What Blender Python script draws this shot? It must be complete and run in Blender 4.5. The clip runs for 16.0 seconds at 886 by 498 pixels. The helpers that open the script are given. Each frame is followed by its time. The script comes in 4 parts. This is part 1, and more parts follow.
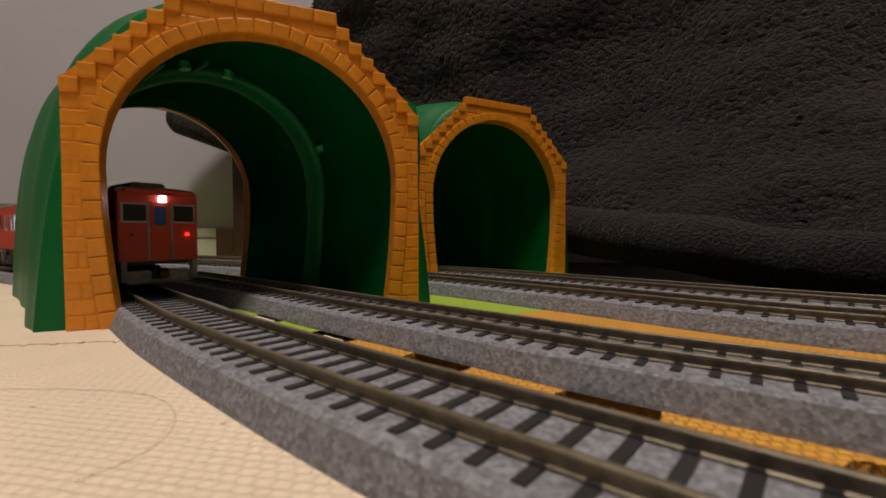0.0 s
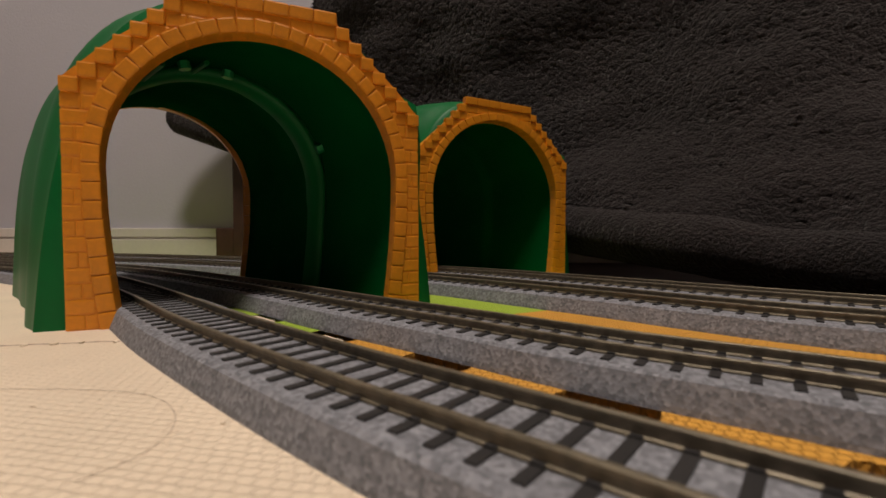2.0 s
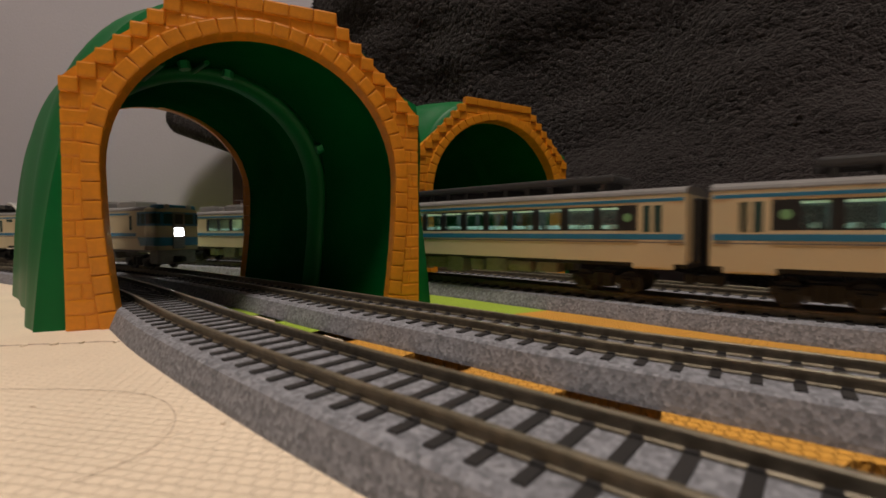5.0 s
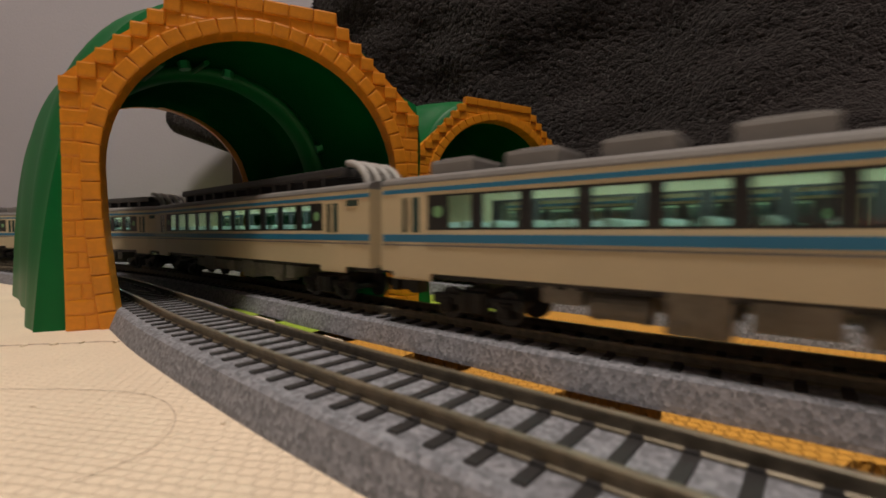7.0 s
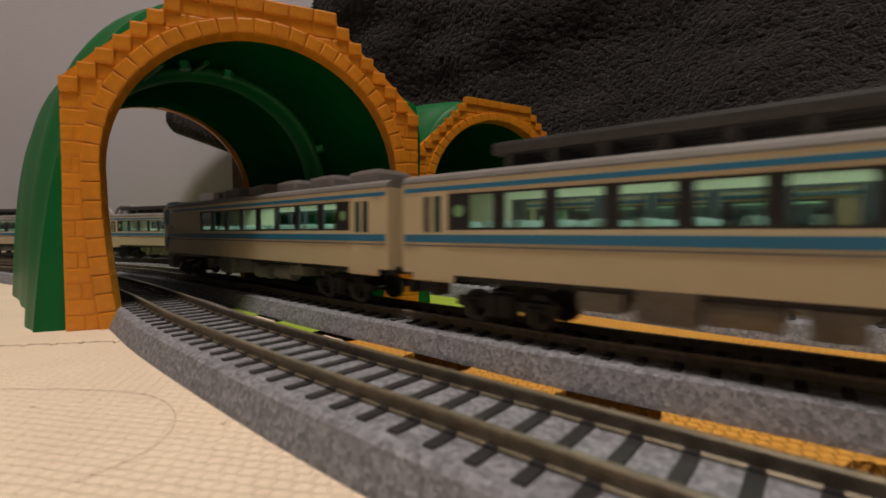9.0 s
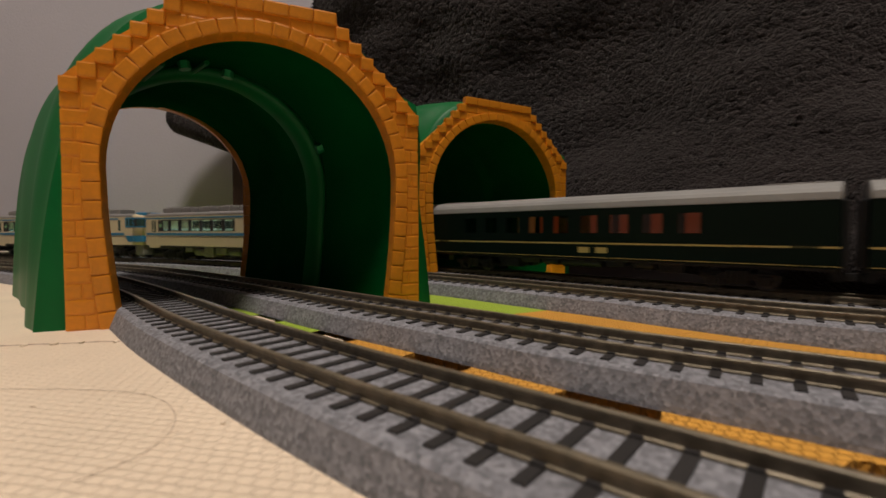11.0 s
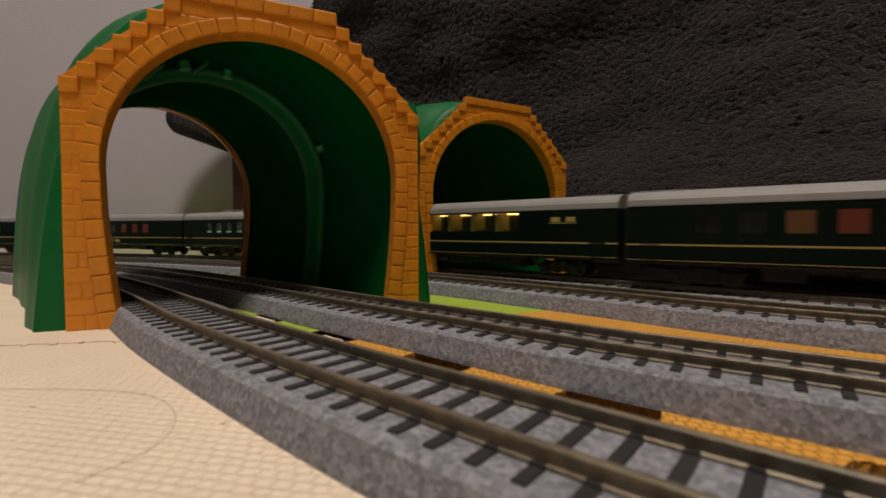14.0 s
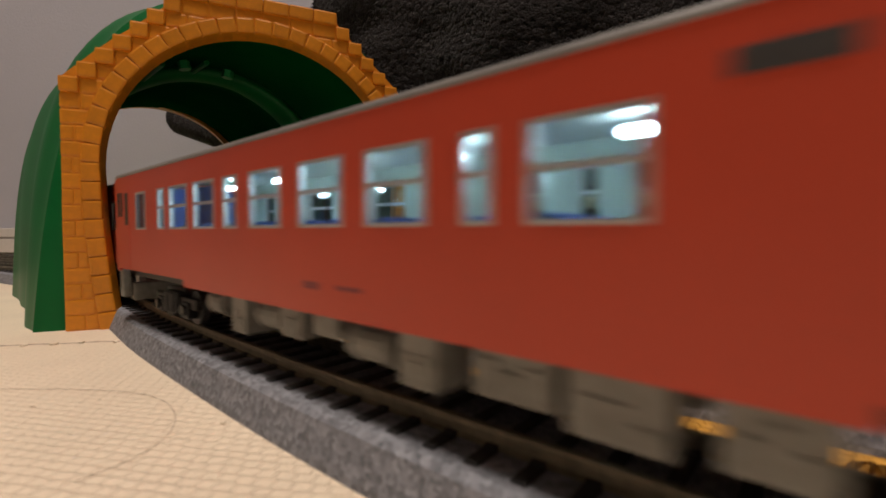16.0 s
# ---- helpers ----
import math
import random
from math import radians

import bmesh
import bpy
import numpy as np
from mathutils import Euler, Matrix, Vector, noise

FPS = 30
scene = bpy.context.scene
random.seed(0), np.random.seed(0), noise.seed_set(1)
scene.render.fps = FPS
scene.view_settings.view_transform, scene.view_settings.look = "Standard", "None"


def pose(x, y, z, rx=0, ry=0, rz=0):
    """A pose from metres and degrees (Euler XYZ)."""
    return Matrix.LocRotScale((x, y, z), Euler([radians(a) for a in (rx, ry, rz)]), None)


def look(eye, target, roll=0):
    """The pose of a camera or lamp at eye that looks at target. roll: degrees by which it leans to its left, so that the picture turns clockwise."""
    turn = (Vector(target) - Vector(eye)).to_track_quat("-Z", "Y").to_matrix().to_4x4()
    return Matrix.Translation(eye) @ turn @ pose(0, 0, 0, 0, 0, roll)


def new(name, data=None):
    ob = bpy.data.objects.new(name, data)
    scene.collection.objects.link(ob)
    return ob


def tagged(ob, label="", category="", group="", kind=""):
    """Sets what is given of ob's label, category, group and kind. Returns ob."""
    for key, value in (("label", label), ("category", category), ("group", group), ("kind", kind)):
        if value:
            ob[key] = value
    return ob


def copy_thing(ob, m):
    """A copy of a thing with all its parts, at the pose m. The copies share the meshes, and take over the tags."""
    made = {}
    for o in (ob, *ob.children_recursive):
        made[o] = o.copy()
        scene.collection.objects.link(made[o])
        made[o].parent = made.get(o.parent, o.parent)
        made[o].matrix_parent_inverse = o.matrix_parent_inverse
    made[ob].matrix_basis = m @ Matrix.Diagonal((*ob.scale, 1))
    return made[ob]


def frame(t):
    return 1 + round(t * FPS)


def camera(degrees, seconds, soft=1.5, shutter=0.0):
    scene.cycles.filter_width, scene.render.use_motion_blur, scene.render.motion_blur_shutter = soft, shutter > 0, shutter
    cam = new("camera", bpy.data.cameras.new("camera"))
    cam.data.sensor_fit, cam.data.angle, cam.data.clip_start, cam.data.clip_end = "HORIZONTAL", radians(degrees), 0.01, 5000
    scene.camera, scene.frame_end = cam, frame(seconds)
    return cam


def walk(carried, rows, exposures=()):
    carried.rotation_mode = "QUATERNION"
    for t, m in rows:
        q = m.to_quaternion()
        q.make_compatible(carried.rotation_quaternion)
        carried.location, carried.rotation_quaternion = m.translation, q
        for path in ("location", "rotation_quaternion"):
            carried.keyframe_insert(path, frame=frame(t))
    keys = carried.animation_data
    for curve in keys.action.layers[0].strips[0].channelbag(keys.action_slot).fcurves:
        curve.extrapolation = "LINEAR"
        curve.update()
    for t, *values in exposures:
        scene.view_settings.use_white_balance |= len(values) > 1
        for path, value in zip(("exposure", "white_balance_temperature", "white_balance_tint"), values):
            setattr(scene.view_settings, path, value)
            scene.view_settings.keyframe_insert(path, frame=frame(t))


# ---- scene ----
cam = camera(88.84, 16.0, soft=1.6, shutter=0.35)
EYE = (0.0, 0.0, 0.0396)
cam.data.dof.use_dof = True
cam.data.dof.focus_distance, cam.data.dof.aperture_fstop = 0.26, 20.0
CAM_POSE = look(EYE, (0.0, 1.0, 0.0396 - 0.0375))
walk(cam, [(0.0, CAM_POSE), (16.0, CAM_POSE)], exposures=[(0.0, 0.0), (16.0, 0.0)])

# ---- light: one round ceiling lamp in a closed room ----
world = bpy.data.worlds.new("room_air")
world.use_nodes = True
world.node_tree.nodes["Background"].inputs[0].default_value = (0.9, 0.85, 0.8, 1)
world.node_tree.nodes["Background"].inputs[1].default_value = 0.02
scene.world = world
LAMP_PLACE = (-0.02, -0.22, 2.30)
lamp_data = bpy.data.lights.new("ceiling_bulb", "AREA")
lamp_data.shape, lamp_data.size, lamp_data.energy, lamp_data.color = "DISK", 0.42, 40.0, (1.0, 0.88, 0.77)
lamp = new("ceiling_bulb", lamp_data)
lamp.matrix_world = look((LAMP_PLACE[0], LAMP_PLACE[1], 2.27), (LAMP_PLACE[0], LAMP_PLACE[1], 0.0))

MM = 0.001


# ---- materials ----
def material(name, color, rough=0.5, metal=0.0, grain=0.0, grain_scale=800.0, stain=0.0, stain_scale=60.0, bump=0.0,
             bump_scale=1500.0, dist=0.0003, vary=0.0, spec=0.5, coat=0.0):
    m = bpy.data.materials.new(name)
    m.use_nodes = True
    nt = m.node_tree
    b = nt.nodes["Principled BSDF"]
    b.inputs["Roughness"].default_value = rough
    b.inputs["Metallic"].default_value = metal
    b.inputs["Specular IOR Level"].default_value = spec
    b.inputs["Coat Weight"].default_value = coat
    tc = nt.nodes.new("ShaderNodeTexCoord")
    last = None

    def tone(amount, scale, prev, detail):
        n = nt.nodes.new("ShaderNodeTexNoise")
        n.inputs["Scale"].default_value = scale
        n.inputs["Detail"].default_value = detail
        nt.links.new(tc.outputs["Object"], n.inputs["Vector"])
        r = nt.nodes.new("ShaderNodeMapRange")
        r.inputs[1].default_value, r.inputs[2].default_value = 0.3, 0.7
        r.inputs[3].default_value, r.inputs[4].default_value = 1 - amount, 1 + amount
        nt.links.new(n.outputs[0], r.inputs[0])
        v = nt.nodes.new("ShaderNodeVectorMath")
        v.operation = "SCALE"
        if prev is None:
            v.inputs[0].default_value = color
        else:
            nt.links.new(prev, v.inputs[0])
        nt.links.new(r.outputs[0], v.inputs["Scale"])
        return v.outputs[0]

    if grain:
        last = tone(grain, grain_scale, last, 3)
    if stain:
        last = tone(stain, stain_scale, last, 4)
    if vary:
        oi = nt.nodes.new("ShaderNodeObjectInfo")
        r = nt.nodes.new("ShaderNodeMapRange")
        r.inputs[3].default_value, r.inputs[4].default_value = 1 - vary, 1 + vary
        nt.links.new(oi.outputs["Random"], r.inputs[0])
        v = nt.nodes.new("ShaderNodeVectorMath")
        v.operation = "SCALE"
        if last is None:
            v.inputs[0].default_value = color
        else:
            nt.links.new(last, v.inputs[0])
        nt.links.new(r.outputs[0], v.inputs["Scale"])
        last = v.outputs[0]
    if last is None:
        b.inputs["Base Color"].default_value = (*color, 1)
    else:
        nt.links.new(last, b.inputs["Base Color"])
    if bump:
        n = nt.nodes.new("ShaderNodeTexNoise")
        n.inputs["Scale"].default_value, n.inputs["Detail"].default_value = bump_scale, 4
        nt.links.new(tc.outputs["Object"], n.inputs["Vector"])
        k = nt.nodes.new("ShaderNodeBump")
        k.inputs["Strength"].default_value, k.inputs["Distance"].default_value = bump, dist
        nt.links.new(n.outputs[0], k.inputs["Height"])
        nt.links.new(k.outputs[0], b.inputs["Normal"])
    return m


def glow(name, color, strength):
    m = bpy.data.materials.new(name)
    m.use_nodes = True
    b = m.node_tree.nodes["Principled BSDF"]
    b.inputs["Base Color"].default_value = (*color, 1)
    b.inputs["Emission Color"].default_value = (*color, 1)
    b.inputs["Emission Strength"].default_value = strength
    return m


def pane_glass(name, tint, clear):
    m = bpy.data.materials.new(name)
    m.use_nodes = True
    nt = m.node_tree
    nt.nodes.remove(nt.nodes["Principled BSDF"])
    t = nt.nodes.new("ShaderNodeBsdfTransparent")
    t.inputs[0].default_value = (*tint, 1)
    g = nt.nodes.new("ShaderNodeBsdfGlossy")
    g.inputs["Roughness"].default_value = 0.08
    mix = nt.nodes.new("ShaderNodeMixShader")
    mix.inputs[0].default_value = 1 - clear
    nt.links.new(t.outputs[0], mix.inputs[1])
    nt.links.new(g.outputs[0], mix.inputs[2])
    nt.links.new(mix.outputs[0], nt.nodes["Material Output"].inputs[0])
    return m


def ballast_material():
    """Moulded plastic ballast: grey with light and dark speckles about a millimetre across."""
    m = material("ballast_plastic", (0.2, 0.2, 0.205), 0.85)
    nt = m.node_tree
    b = nt.nodes["Principled BSDF"]
    tc = nt.nodes.new("ShaderNodeTexCoord")
    v = nt.nodes.new("ShaderNodeTexVoronoi")
    v.inputs["Scale"].default_value = 1050
    nt.links.new(tc.outputs["Object"], v.inputs["Vector"])
    sep = nt.nodes.new("ShaderNodeSeparateColor")
    nt.links.new(v.outputs["Color"], sep.inputs[0])
    ramp = nt.nodes.new("ShaderNodeValToRGB")
    e = ramp.color_ramp.elements
    e[0].position, e[0].color = 0.0, (0.08, 0.082, 0.092, 1)
    e[1].position, e[1].color = 1.0, (0.41, 0.415, 0.45, 1)
    for p, c in ((0.33, 0.165), (0.7, 0.265)):
        x = ramp.color_ramp.elements.new(p)
        x.color = (c * 0.99, c, c * 1.12, 1)
    n = nt.nodes.new("ShaderNodeTexNoise")
    n.inputs["Scale"].default_value, n.inputs["Detail"].default_value = 420, 5
    nt.links.new(tc.outputs["Object"], n.inputs["Vector"])
    mix = nt.nodes.new("ShaderNodeMath")
    mix.operation = "MULTIPLY_ADD"
    mix.inputs[1].default_value = 0.55
    nt.links.new(sep.outputs[0], mix.inputs[0])
    half = nt.nodes.new("ShaderNodeMath")
    half.operation = "MULTIPLY"
    half.inputs[1].default_value = 0.45
    nt.links.new(n.outputs[0], half.inputs[0])
    nt.links.new(half.outputs[0], mix.inputs[2])
    nt.links.new(mix.outputs[0], ramp.inputs[0])
    nt.links.new(ramp.outputs[0], b.inputs["Base Color"])
    k = nt.nodes.new("ShaderNodeBump")
    k.inputs["Strength"].default_value, k.inputs["Distance"].default_value = 0.35, 0.0003
    nt.links.new(v.outputs["Distance"], k.inputs["Height"])
    nt.links.new(k.outputs[0], b.inputs["Normal"])
    return m


def foam_material(name, color, cell, squash, depth):
    """Embossed foam mat: rows of small pillows, cell metres apart."""
    m = material(name, color, 0.8, grain=0.05, grain_scale=900, stain=0.06, stain_scale=25)
    nt = m.node_tree
    b = nt.nodes["Principled BSDF"]
    tc = nt.nodes.new("ShaderNodeTexCoord")
    mp = nt.nodes.new("ShaderNodeMapping")
    mp.inputs["Rotation"].default_value = (0, 0, radians(16))
    mp.inputs["Scale"].default_value = (1 / cell, squash / cell, 0.0)
    nt.links.new(tc.outputs["Object"], mp.inputs["Vector"])
    br = nt.nodes.new("ShaderNodeTexBrick")
    br.inputs["Scale"].default_value = 1.0
    br.inputs["Mortar Size"].default_value = 0.12
    br.inputs["Mortar Smooth"].default_value = 1.0
    br.inputs["Brick Width"].default_value, br.inputs["Row Height"].default_value = 1.0, 1.0
    wob = nt.nodes.new("ShaderNodeTexNoise")
    wob.inputs["Scale"].default_value = 260
    nt.links.new(tc.outputs["Object"], wob.inputs["Vector"])
    sway = nt.nodes.new("ShaderNodeVectorMath")
    sway.operation = "MULTIPLY_ADD"
    sway.inputs[1].default_value = (0.45, 0.45, 0.0)
    nt.links.new(wob.outputs["Color"], sway.inputs[0])
    nt.links.new(mp.outputs[0], sway.inputs[2])
    nt.links.new(sway.outputs[0], br.inputs["Vector"])
    n = nt.nodes.new("ShaderNodeTexNoise")
    n.inputs["Scale"].default_value = 700
    nt.links.new(tc.outputs["Object"], n.inputs["Vector"])
    add = nt.nodes.new("ShaderNodeMath")
    add.operation = "MULTIPLY_ADD"
    add.inputs[1].default_value = -1.0
    nt.links.new(br.outputs["Fac"], add.inputs[0])
    nt.links.new(n.outputs[0], add.inputs[2])
    k = nt.nodes.new("ShaderNodeBump")
    k.inputs["Strength"].default_value, k.inputs["Distance"].default_value = 0.8, depth
    nt.links.new(add.outputs[0], k.inputs["Height"])
    nt.links.new(k.outputs[0], b.inputs["Normal"])
    return m


M_BALLAST = ballast_material()
M_SLEEPER = material("sleeper_plastic", (0.022, 0.02, 0.02), 0.6, grain=0.2, grain_scale=1500, vary=0.15)
M_RAIL = material("nickel_rail", (0.2, 0.168, 0.118), 0.45, 0.4, grain=0.25, grain_scale=400, stain=0.2, stain_scale=40)
M_BEIGE = foam_material("beige_foam", (0.87, 0.72, 0.55), 0.0033, 1.45, 0.00045)
M_ORANGE_MAT = foam_material("orange_foam", (0.74, 0.36, 0.05), 0.0026, 1.0, 0.0013)
M_GREEN_MAT = foam_material("lime_foam", (0.4, 0.56, 0.05), 0.0026, 1.0, 0.0013)
M_BRICK = material("orange_brick_plastic", (0.72, 0.262, 0.011), 0.38, grain=0.05, grain_scale=600, stain=0.08, stain_scale=90, bump=0.12, bump_scale=900, vary=0.07)
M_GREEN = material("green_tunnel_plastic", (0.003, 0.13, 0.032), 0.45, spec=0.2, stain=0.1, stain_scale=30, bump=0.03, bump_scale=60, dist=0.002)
# same green plastic, darkened and without gloss: the vault's shade put into its colour
M_GREEN_SHADED = material("green_plastic_shaded", (0.0015, 0.064, 0.0155), 0.5, spec=0.0, stain=0.12, stain_scale=30, bump=0.03, bump_scale=60, dist=0.002)
M_JOINT = material("mat_edge", (0.5, 0.36, 0.27), 0.85, grain=0.2, grain_scale=700)
# tunnel green made paler: the light the bosses catch is put into the colour
M_GREEN_LIT = material("green_plastic_lit", (0.02, 0.3, 0.1), 0.35, stain=0.05)
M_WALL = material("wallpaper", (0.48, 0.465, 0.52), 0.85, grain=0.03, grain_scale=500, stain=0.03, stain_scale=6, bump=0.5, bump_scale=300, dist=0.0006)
# tone for the unseen walls, darkened to cut the light they bounce back
M_WALL_DIM = material("bounce_cut_wall", (0.2, 0.185, 0.18), 0.9, grain=0.05, grain_scale=200, stain=0.1, stain_scale=3)
M_WOOD = material("dark_wood", (0.05, 0.022, 0.014), 0.45, grain=0.3, grain_scale=60, stain=0.2, stain_scale=9)
# brown wood, darkened and dulled to carry the shade under the blanket
M_FLOOR = material("floor_wood_shaded", (0.03, 0.017, 0.012), 0.8, spec=0.1, grain=0.2, grain_scale=40, stain=0.2, stain_scale=5)
M_TRIM = material("white_trim", (0.66, 0.61, 0.57), 0.5, grain=0.03, grain_scale=200)
M_CEIL = material("ceiling_paper", (0.7, 0.68, 0.65), 0.9, grain=0.03, grain_scale=100)
M_FLEECE = material("charcoal_fleece", (0.0175, 0.0133, 0.0135), 1.0, grain=0.45, grain_scale=380, stain=0.35, stain_scale=9, bump=1.0, bump_scale=380, dist=0.005, spec=0.15)
M_FLEECE.node_tree.nodes["Principled BSDF"].inputs["Sheen Weight"].default_value = 0.14
M_HAIR = material("dark_hair", (0.3, 0.2, 0.14), 0.5)
M_CREAM = material("cream_paint", (0.66, 0.555, 0.36), 0.4, grain=0.02, grain_scale=900, stain=0.05, stain_scale=30)
M_BLUE = material("blue_paint", (0.024, 0.19, 0.36), 0.4, stain=0.06, stain_scale=40)
M_ROOF = material("grey_roof_paint", (0.2, 0.19, 0.185), 0.55, grain=0.06, grain_scale=600, stain=0.1, stain_scale=40)
M_DARK = material("dark_grey_plastic", (0.045, 0.045, 0.048), 0.5, grain=0.2, grain_scale=500)
M_BLACK = material("black_plastic", (0.012, 0.012, 0.013), 0.45, grain=0.2, grain_scale=500)
M_UNDER = material("grey_underframe", (0.24, 0.235, 0.215), 0.6, grain=0.15, grain_scale=500, stain=0.2, stain_scale=80)
M_RED = material("vermilion_paint", (0.5, 0.056, 0.024), 0.42, grain=0.02, grain_scale=900, stain=0.05, stain_scale=30)
M_WINE = material("wine_red_paint", (0.2, 0.022, 0.028), 0.4, stain=0.08, stain_scale=40)
M_GREENCAR = material("dark_green_paint", (0.0025, 0.009, 0.006), 0.45, spec=0.12, stain=0.1, stain_scale=40)
M_GOLD = material("yellow_line", (0.45, 0.36, 0.12), 0.45)
M_SILVER = material("silver_paint", (0.5, 0.5, 0.5), 0.28, 0.75)
M_WHITE = material("white_paint", (0.7, 0.7, 0.66), 0.5)
M_ALU = material("window_alloy", (0.55, 0.55, 0.55), 0.35, 0.7)
M_SEAT = material("blue_seat", (0.03, 0.08, 0.3), 0.7)
M_INNER = material("pale_interior", (0.45, 0.5, 0.45), 0.6)
M_PLATE = material("pale_green_plate", (0.2, 0.42, 0.2), 0.5)
M_COACH_ROOF = material("matt_grey_coach_roof", (0.27, 0.27, 0.265), 0.6, grain=0.05, grain_scale=600, stain=0.1, stain_scale=30)
M_PALE = material("pale_grey_paint", (0.42, 0.41, 0.4), 0.45, grain=0.05, grain_scale=600, stain=0.08, stain_scale=60)
M_PANTO = material("pantograph_metal", (0.3, 0.3, 0.3), 0.4, 0.8)
M_GLASS = pane_glass("clear_pane", (0.85, 0.95, 0.92), 0.9)
M_SMOKE = pane_glass("smoked_pane", (0.45, 0.5, 0.5), 0.9)
M_LED = glow("cabin_strip_light", (0.66, 0.83, 1.0), 80.0)
M_DIM = glow("cabin_dim_light", (0.75, 1.0, 0.9), 9.0)
M_WARM = glow("cabin_warm_light", (1.0, 0.5, 0.14), 6.0)
M_BERTH = glow("berth_warm_light", (1.0, 0.3, 0.08), 0.22)
M_AMBER = glow("cabin_red_light", (1.0, 0.13, 0.03), 0.25)
M_HEAD = glow("head_lamp_white", (0.95, 0.97, 1.0), 14.0)
M_PINK = glow("roof_lamp_white", (0.95, 0.85, 1.0), 25.0)
M_TAIL = glow("tail_lamp_red", (1.0, 0.02, 0.02), 4.0)


# ---- mesh helpers; all sizes in millimetres ----
def box(bm, x0, x1, y0, y1, z0, z1, bevel=0.0):
    r = bmesh.ops.create_cube(bm, size=1.0)
    m = Matrix.Translation(((x0 + x1) / 2, (y0 + y1) / 2, (z0 + z1) / 2)) @ Matrix.Diagonal((x1 - x0, y1 - y0, z1 - z0, 1))
    bmesh.ops.transform(bm, matrix=m, verts=r["verts"])
    if bevel:
        edges = list({e for v in r["verts"] for e in v.link_edges})
        bmesh.ops.bevel(bm, geom=edges, offset=bevel, segments=2, affect="EDGES", profile=0.6)
    return bm


def boxes(*rows, bevel=0.0):
    bm = bmesh.new()
    for r in rows:
        box(bm, *r, bevel=bevel)
    return bm


def tube(bm, p, q, r, seg=10, r2=None):
    p, q = Vector(p), Vector(q)
    c = bmesh.ops.create_cone(bm, cap_ends=True, segments=seg, radius1=r, radius2=r if r2 is None else r2, depth=(q - p).length)
    m = Matrix.Translation((p + q) / 2) @ (q - p).to_track_quat("Z", "Y").to_matrix().to_4x4()
    bmesh.ops.transform(bm, matrix=m, verts=c["verts"])
    return bm


def data_of(name, bm, mat, smooth=False):
    bmesh.ops.scale(bm, vec=(MM, MM, MM), verts=bm.verts)
    me = bpy.data.meshes.new(name)
    bm.to_mesh(me)
    bm.free()
    me.materials.append(mat)
    if smooth:
        for p in me.polygons:
            p.use_smooth = True
    return me


def part(name, bm, mat, parent=None, label="", smooth=False):
    ob = new(name, data_of(name, bm, mat, smooth))
    if parent is not None:
        ob.parent = parent
    return tagged(ob, label) if label else ob


def from_lists(name, verts, faces, mat, parent=None, smooth=False, label=""):
    me = bpy.data.meshes.new(name)
    me.from_pydata([(x * MM, y * MM, z * MM) for x, y, z in verts], [], faces)
    me.materials.append(mat)
    if smooth:
        for p in me.polygons:
            p.use_smooth = True
    me.update()
    ob = new(name, me)
    if parent is not None:
        ob.parent = parent
    return tagged(ob, label) if label else ob


def thing(name, label, category, group="", kind="", place=None):
    ob = new(name)
    ob.empty_display_size = 0.01
    if place is not None:
        ob.matrix_basis = place
    return tagged(ob, label, category, group, kind)


def sweep(ring_of, n, closed_ring=True, caps=False):
    """Verts and quads for rings of points; ring_of(i) gives the i-th ring."""
    verts, faces, m = [], [], 0
    for i in range(n):
        r = ring_of(i)
        m = len(r)
        verts += r
    for i in range(n - 1):
        for j in range(m if closed_ring else m - 1):
            k = (j + 1) % m
            faces.append((i * m + j, i * m + k, (i + 1) * m + k, (i + 1) * m + j))
    if caps:
        faces.append(tuple(reversed(range(m))))
        faces.append(tuple(range((n - 1) * m, n * m)))
    return verts, faces


# ---- the four track circuits: centre lines in millimetres ----
LINES = {
    1: [(205.0, -90.0), (150.0, -44.0), (110.0, -10.0), (78.0, 17.5), (49.0, 42.0), (29.5, 58.4), (7.4, 77.0), (-14.7, 95.2), (-54.4, 131.0), (-92.6, 167.0), (-121.0, 197.0),
        (-163.6, 239.2), (-228.0, 297.5), (-263.4, 325.0), (-346.4, 374.6)],
    2: [(230.0, -28.0), (185.0, 10.0), (150.0, 40.0), (116.0, 72.0), (85.0, 98.0), (55.5, 118.0), (34.5, 134.8), (16.6, 151.8), (-13.0, 176.2), (-45.0, 203.6), (-115.5, 267.5),
        (-257.7, 377.5), (-427.7, 457.5)],
    3: [(330.7, 17.0), (270.0, 72.0), (230.0, 108.0), (184.0, 141.5), (156.6, 159.2), (133.6, 175.8), (108.0, 200.5), (85.0, 226.0), (57.7, 250.0), (0.7, 304.0), (-99.3, 371.7),
        (-191.3, 426.7), (-279.3, 470.7), (-401.3, 514.7)],
    4: [(370.0, 59.0), (300.0, 121.0), (245.0, 163.0), (192.0, 197.0), (140.0, 245.0), (82.0, 302.0), (18.0, 359.0), (-150.0, 475.0), (-330.0, 562.0), (-420, 596)],
}
ENDS = {1: (400.0, 452.2), 2: (440.0, 540.0), 3: (560.0, 470.0), 4: (620.0, 470.0)}


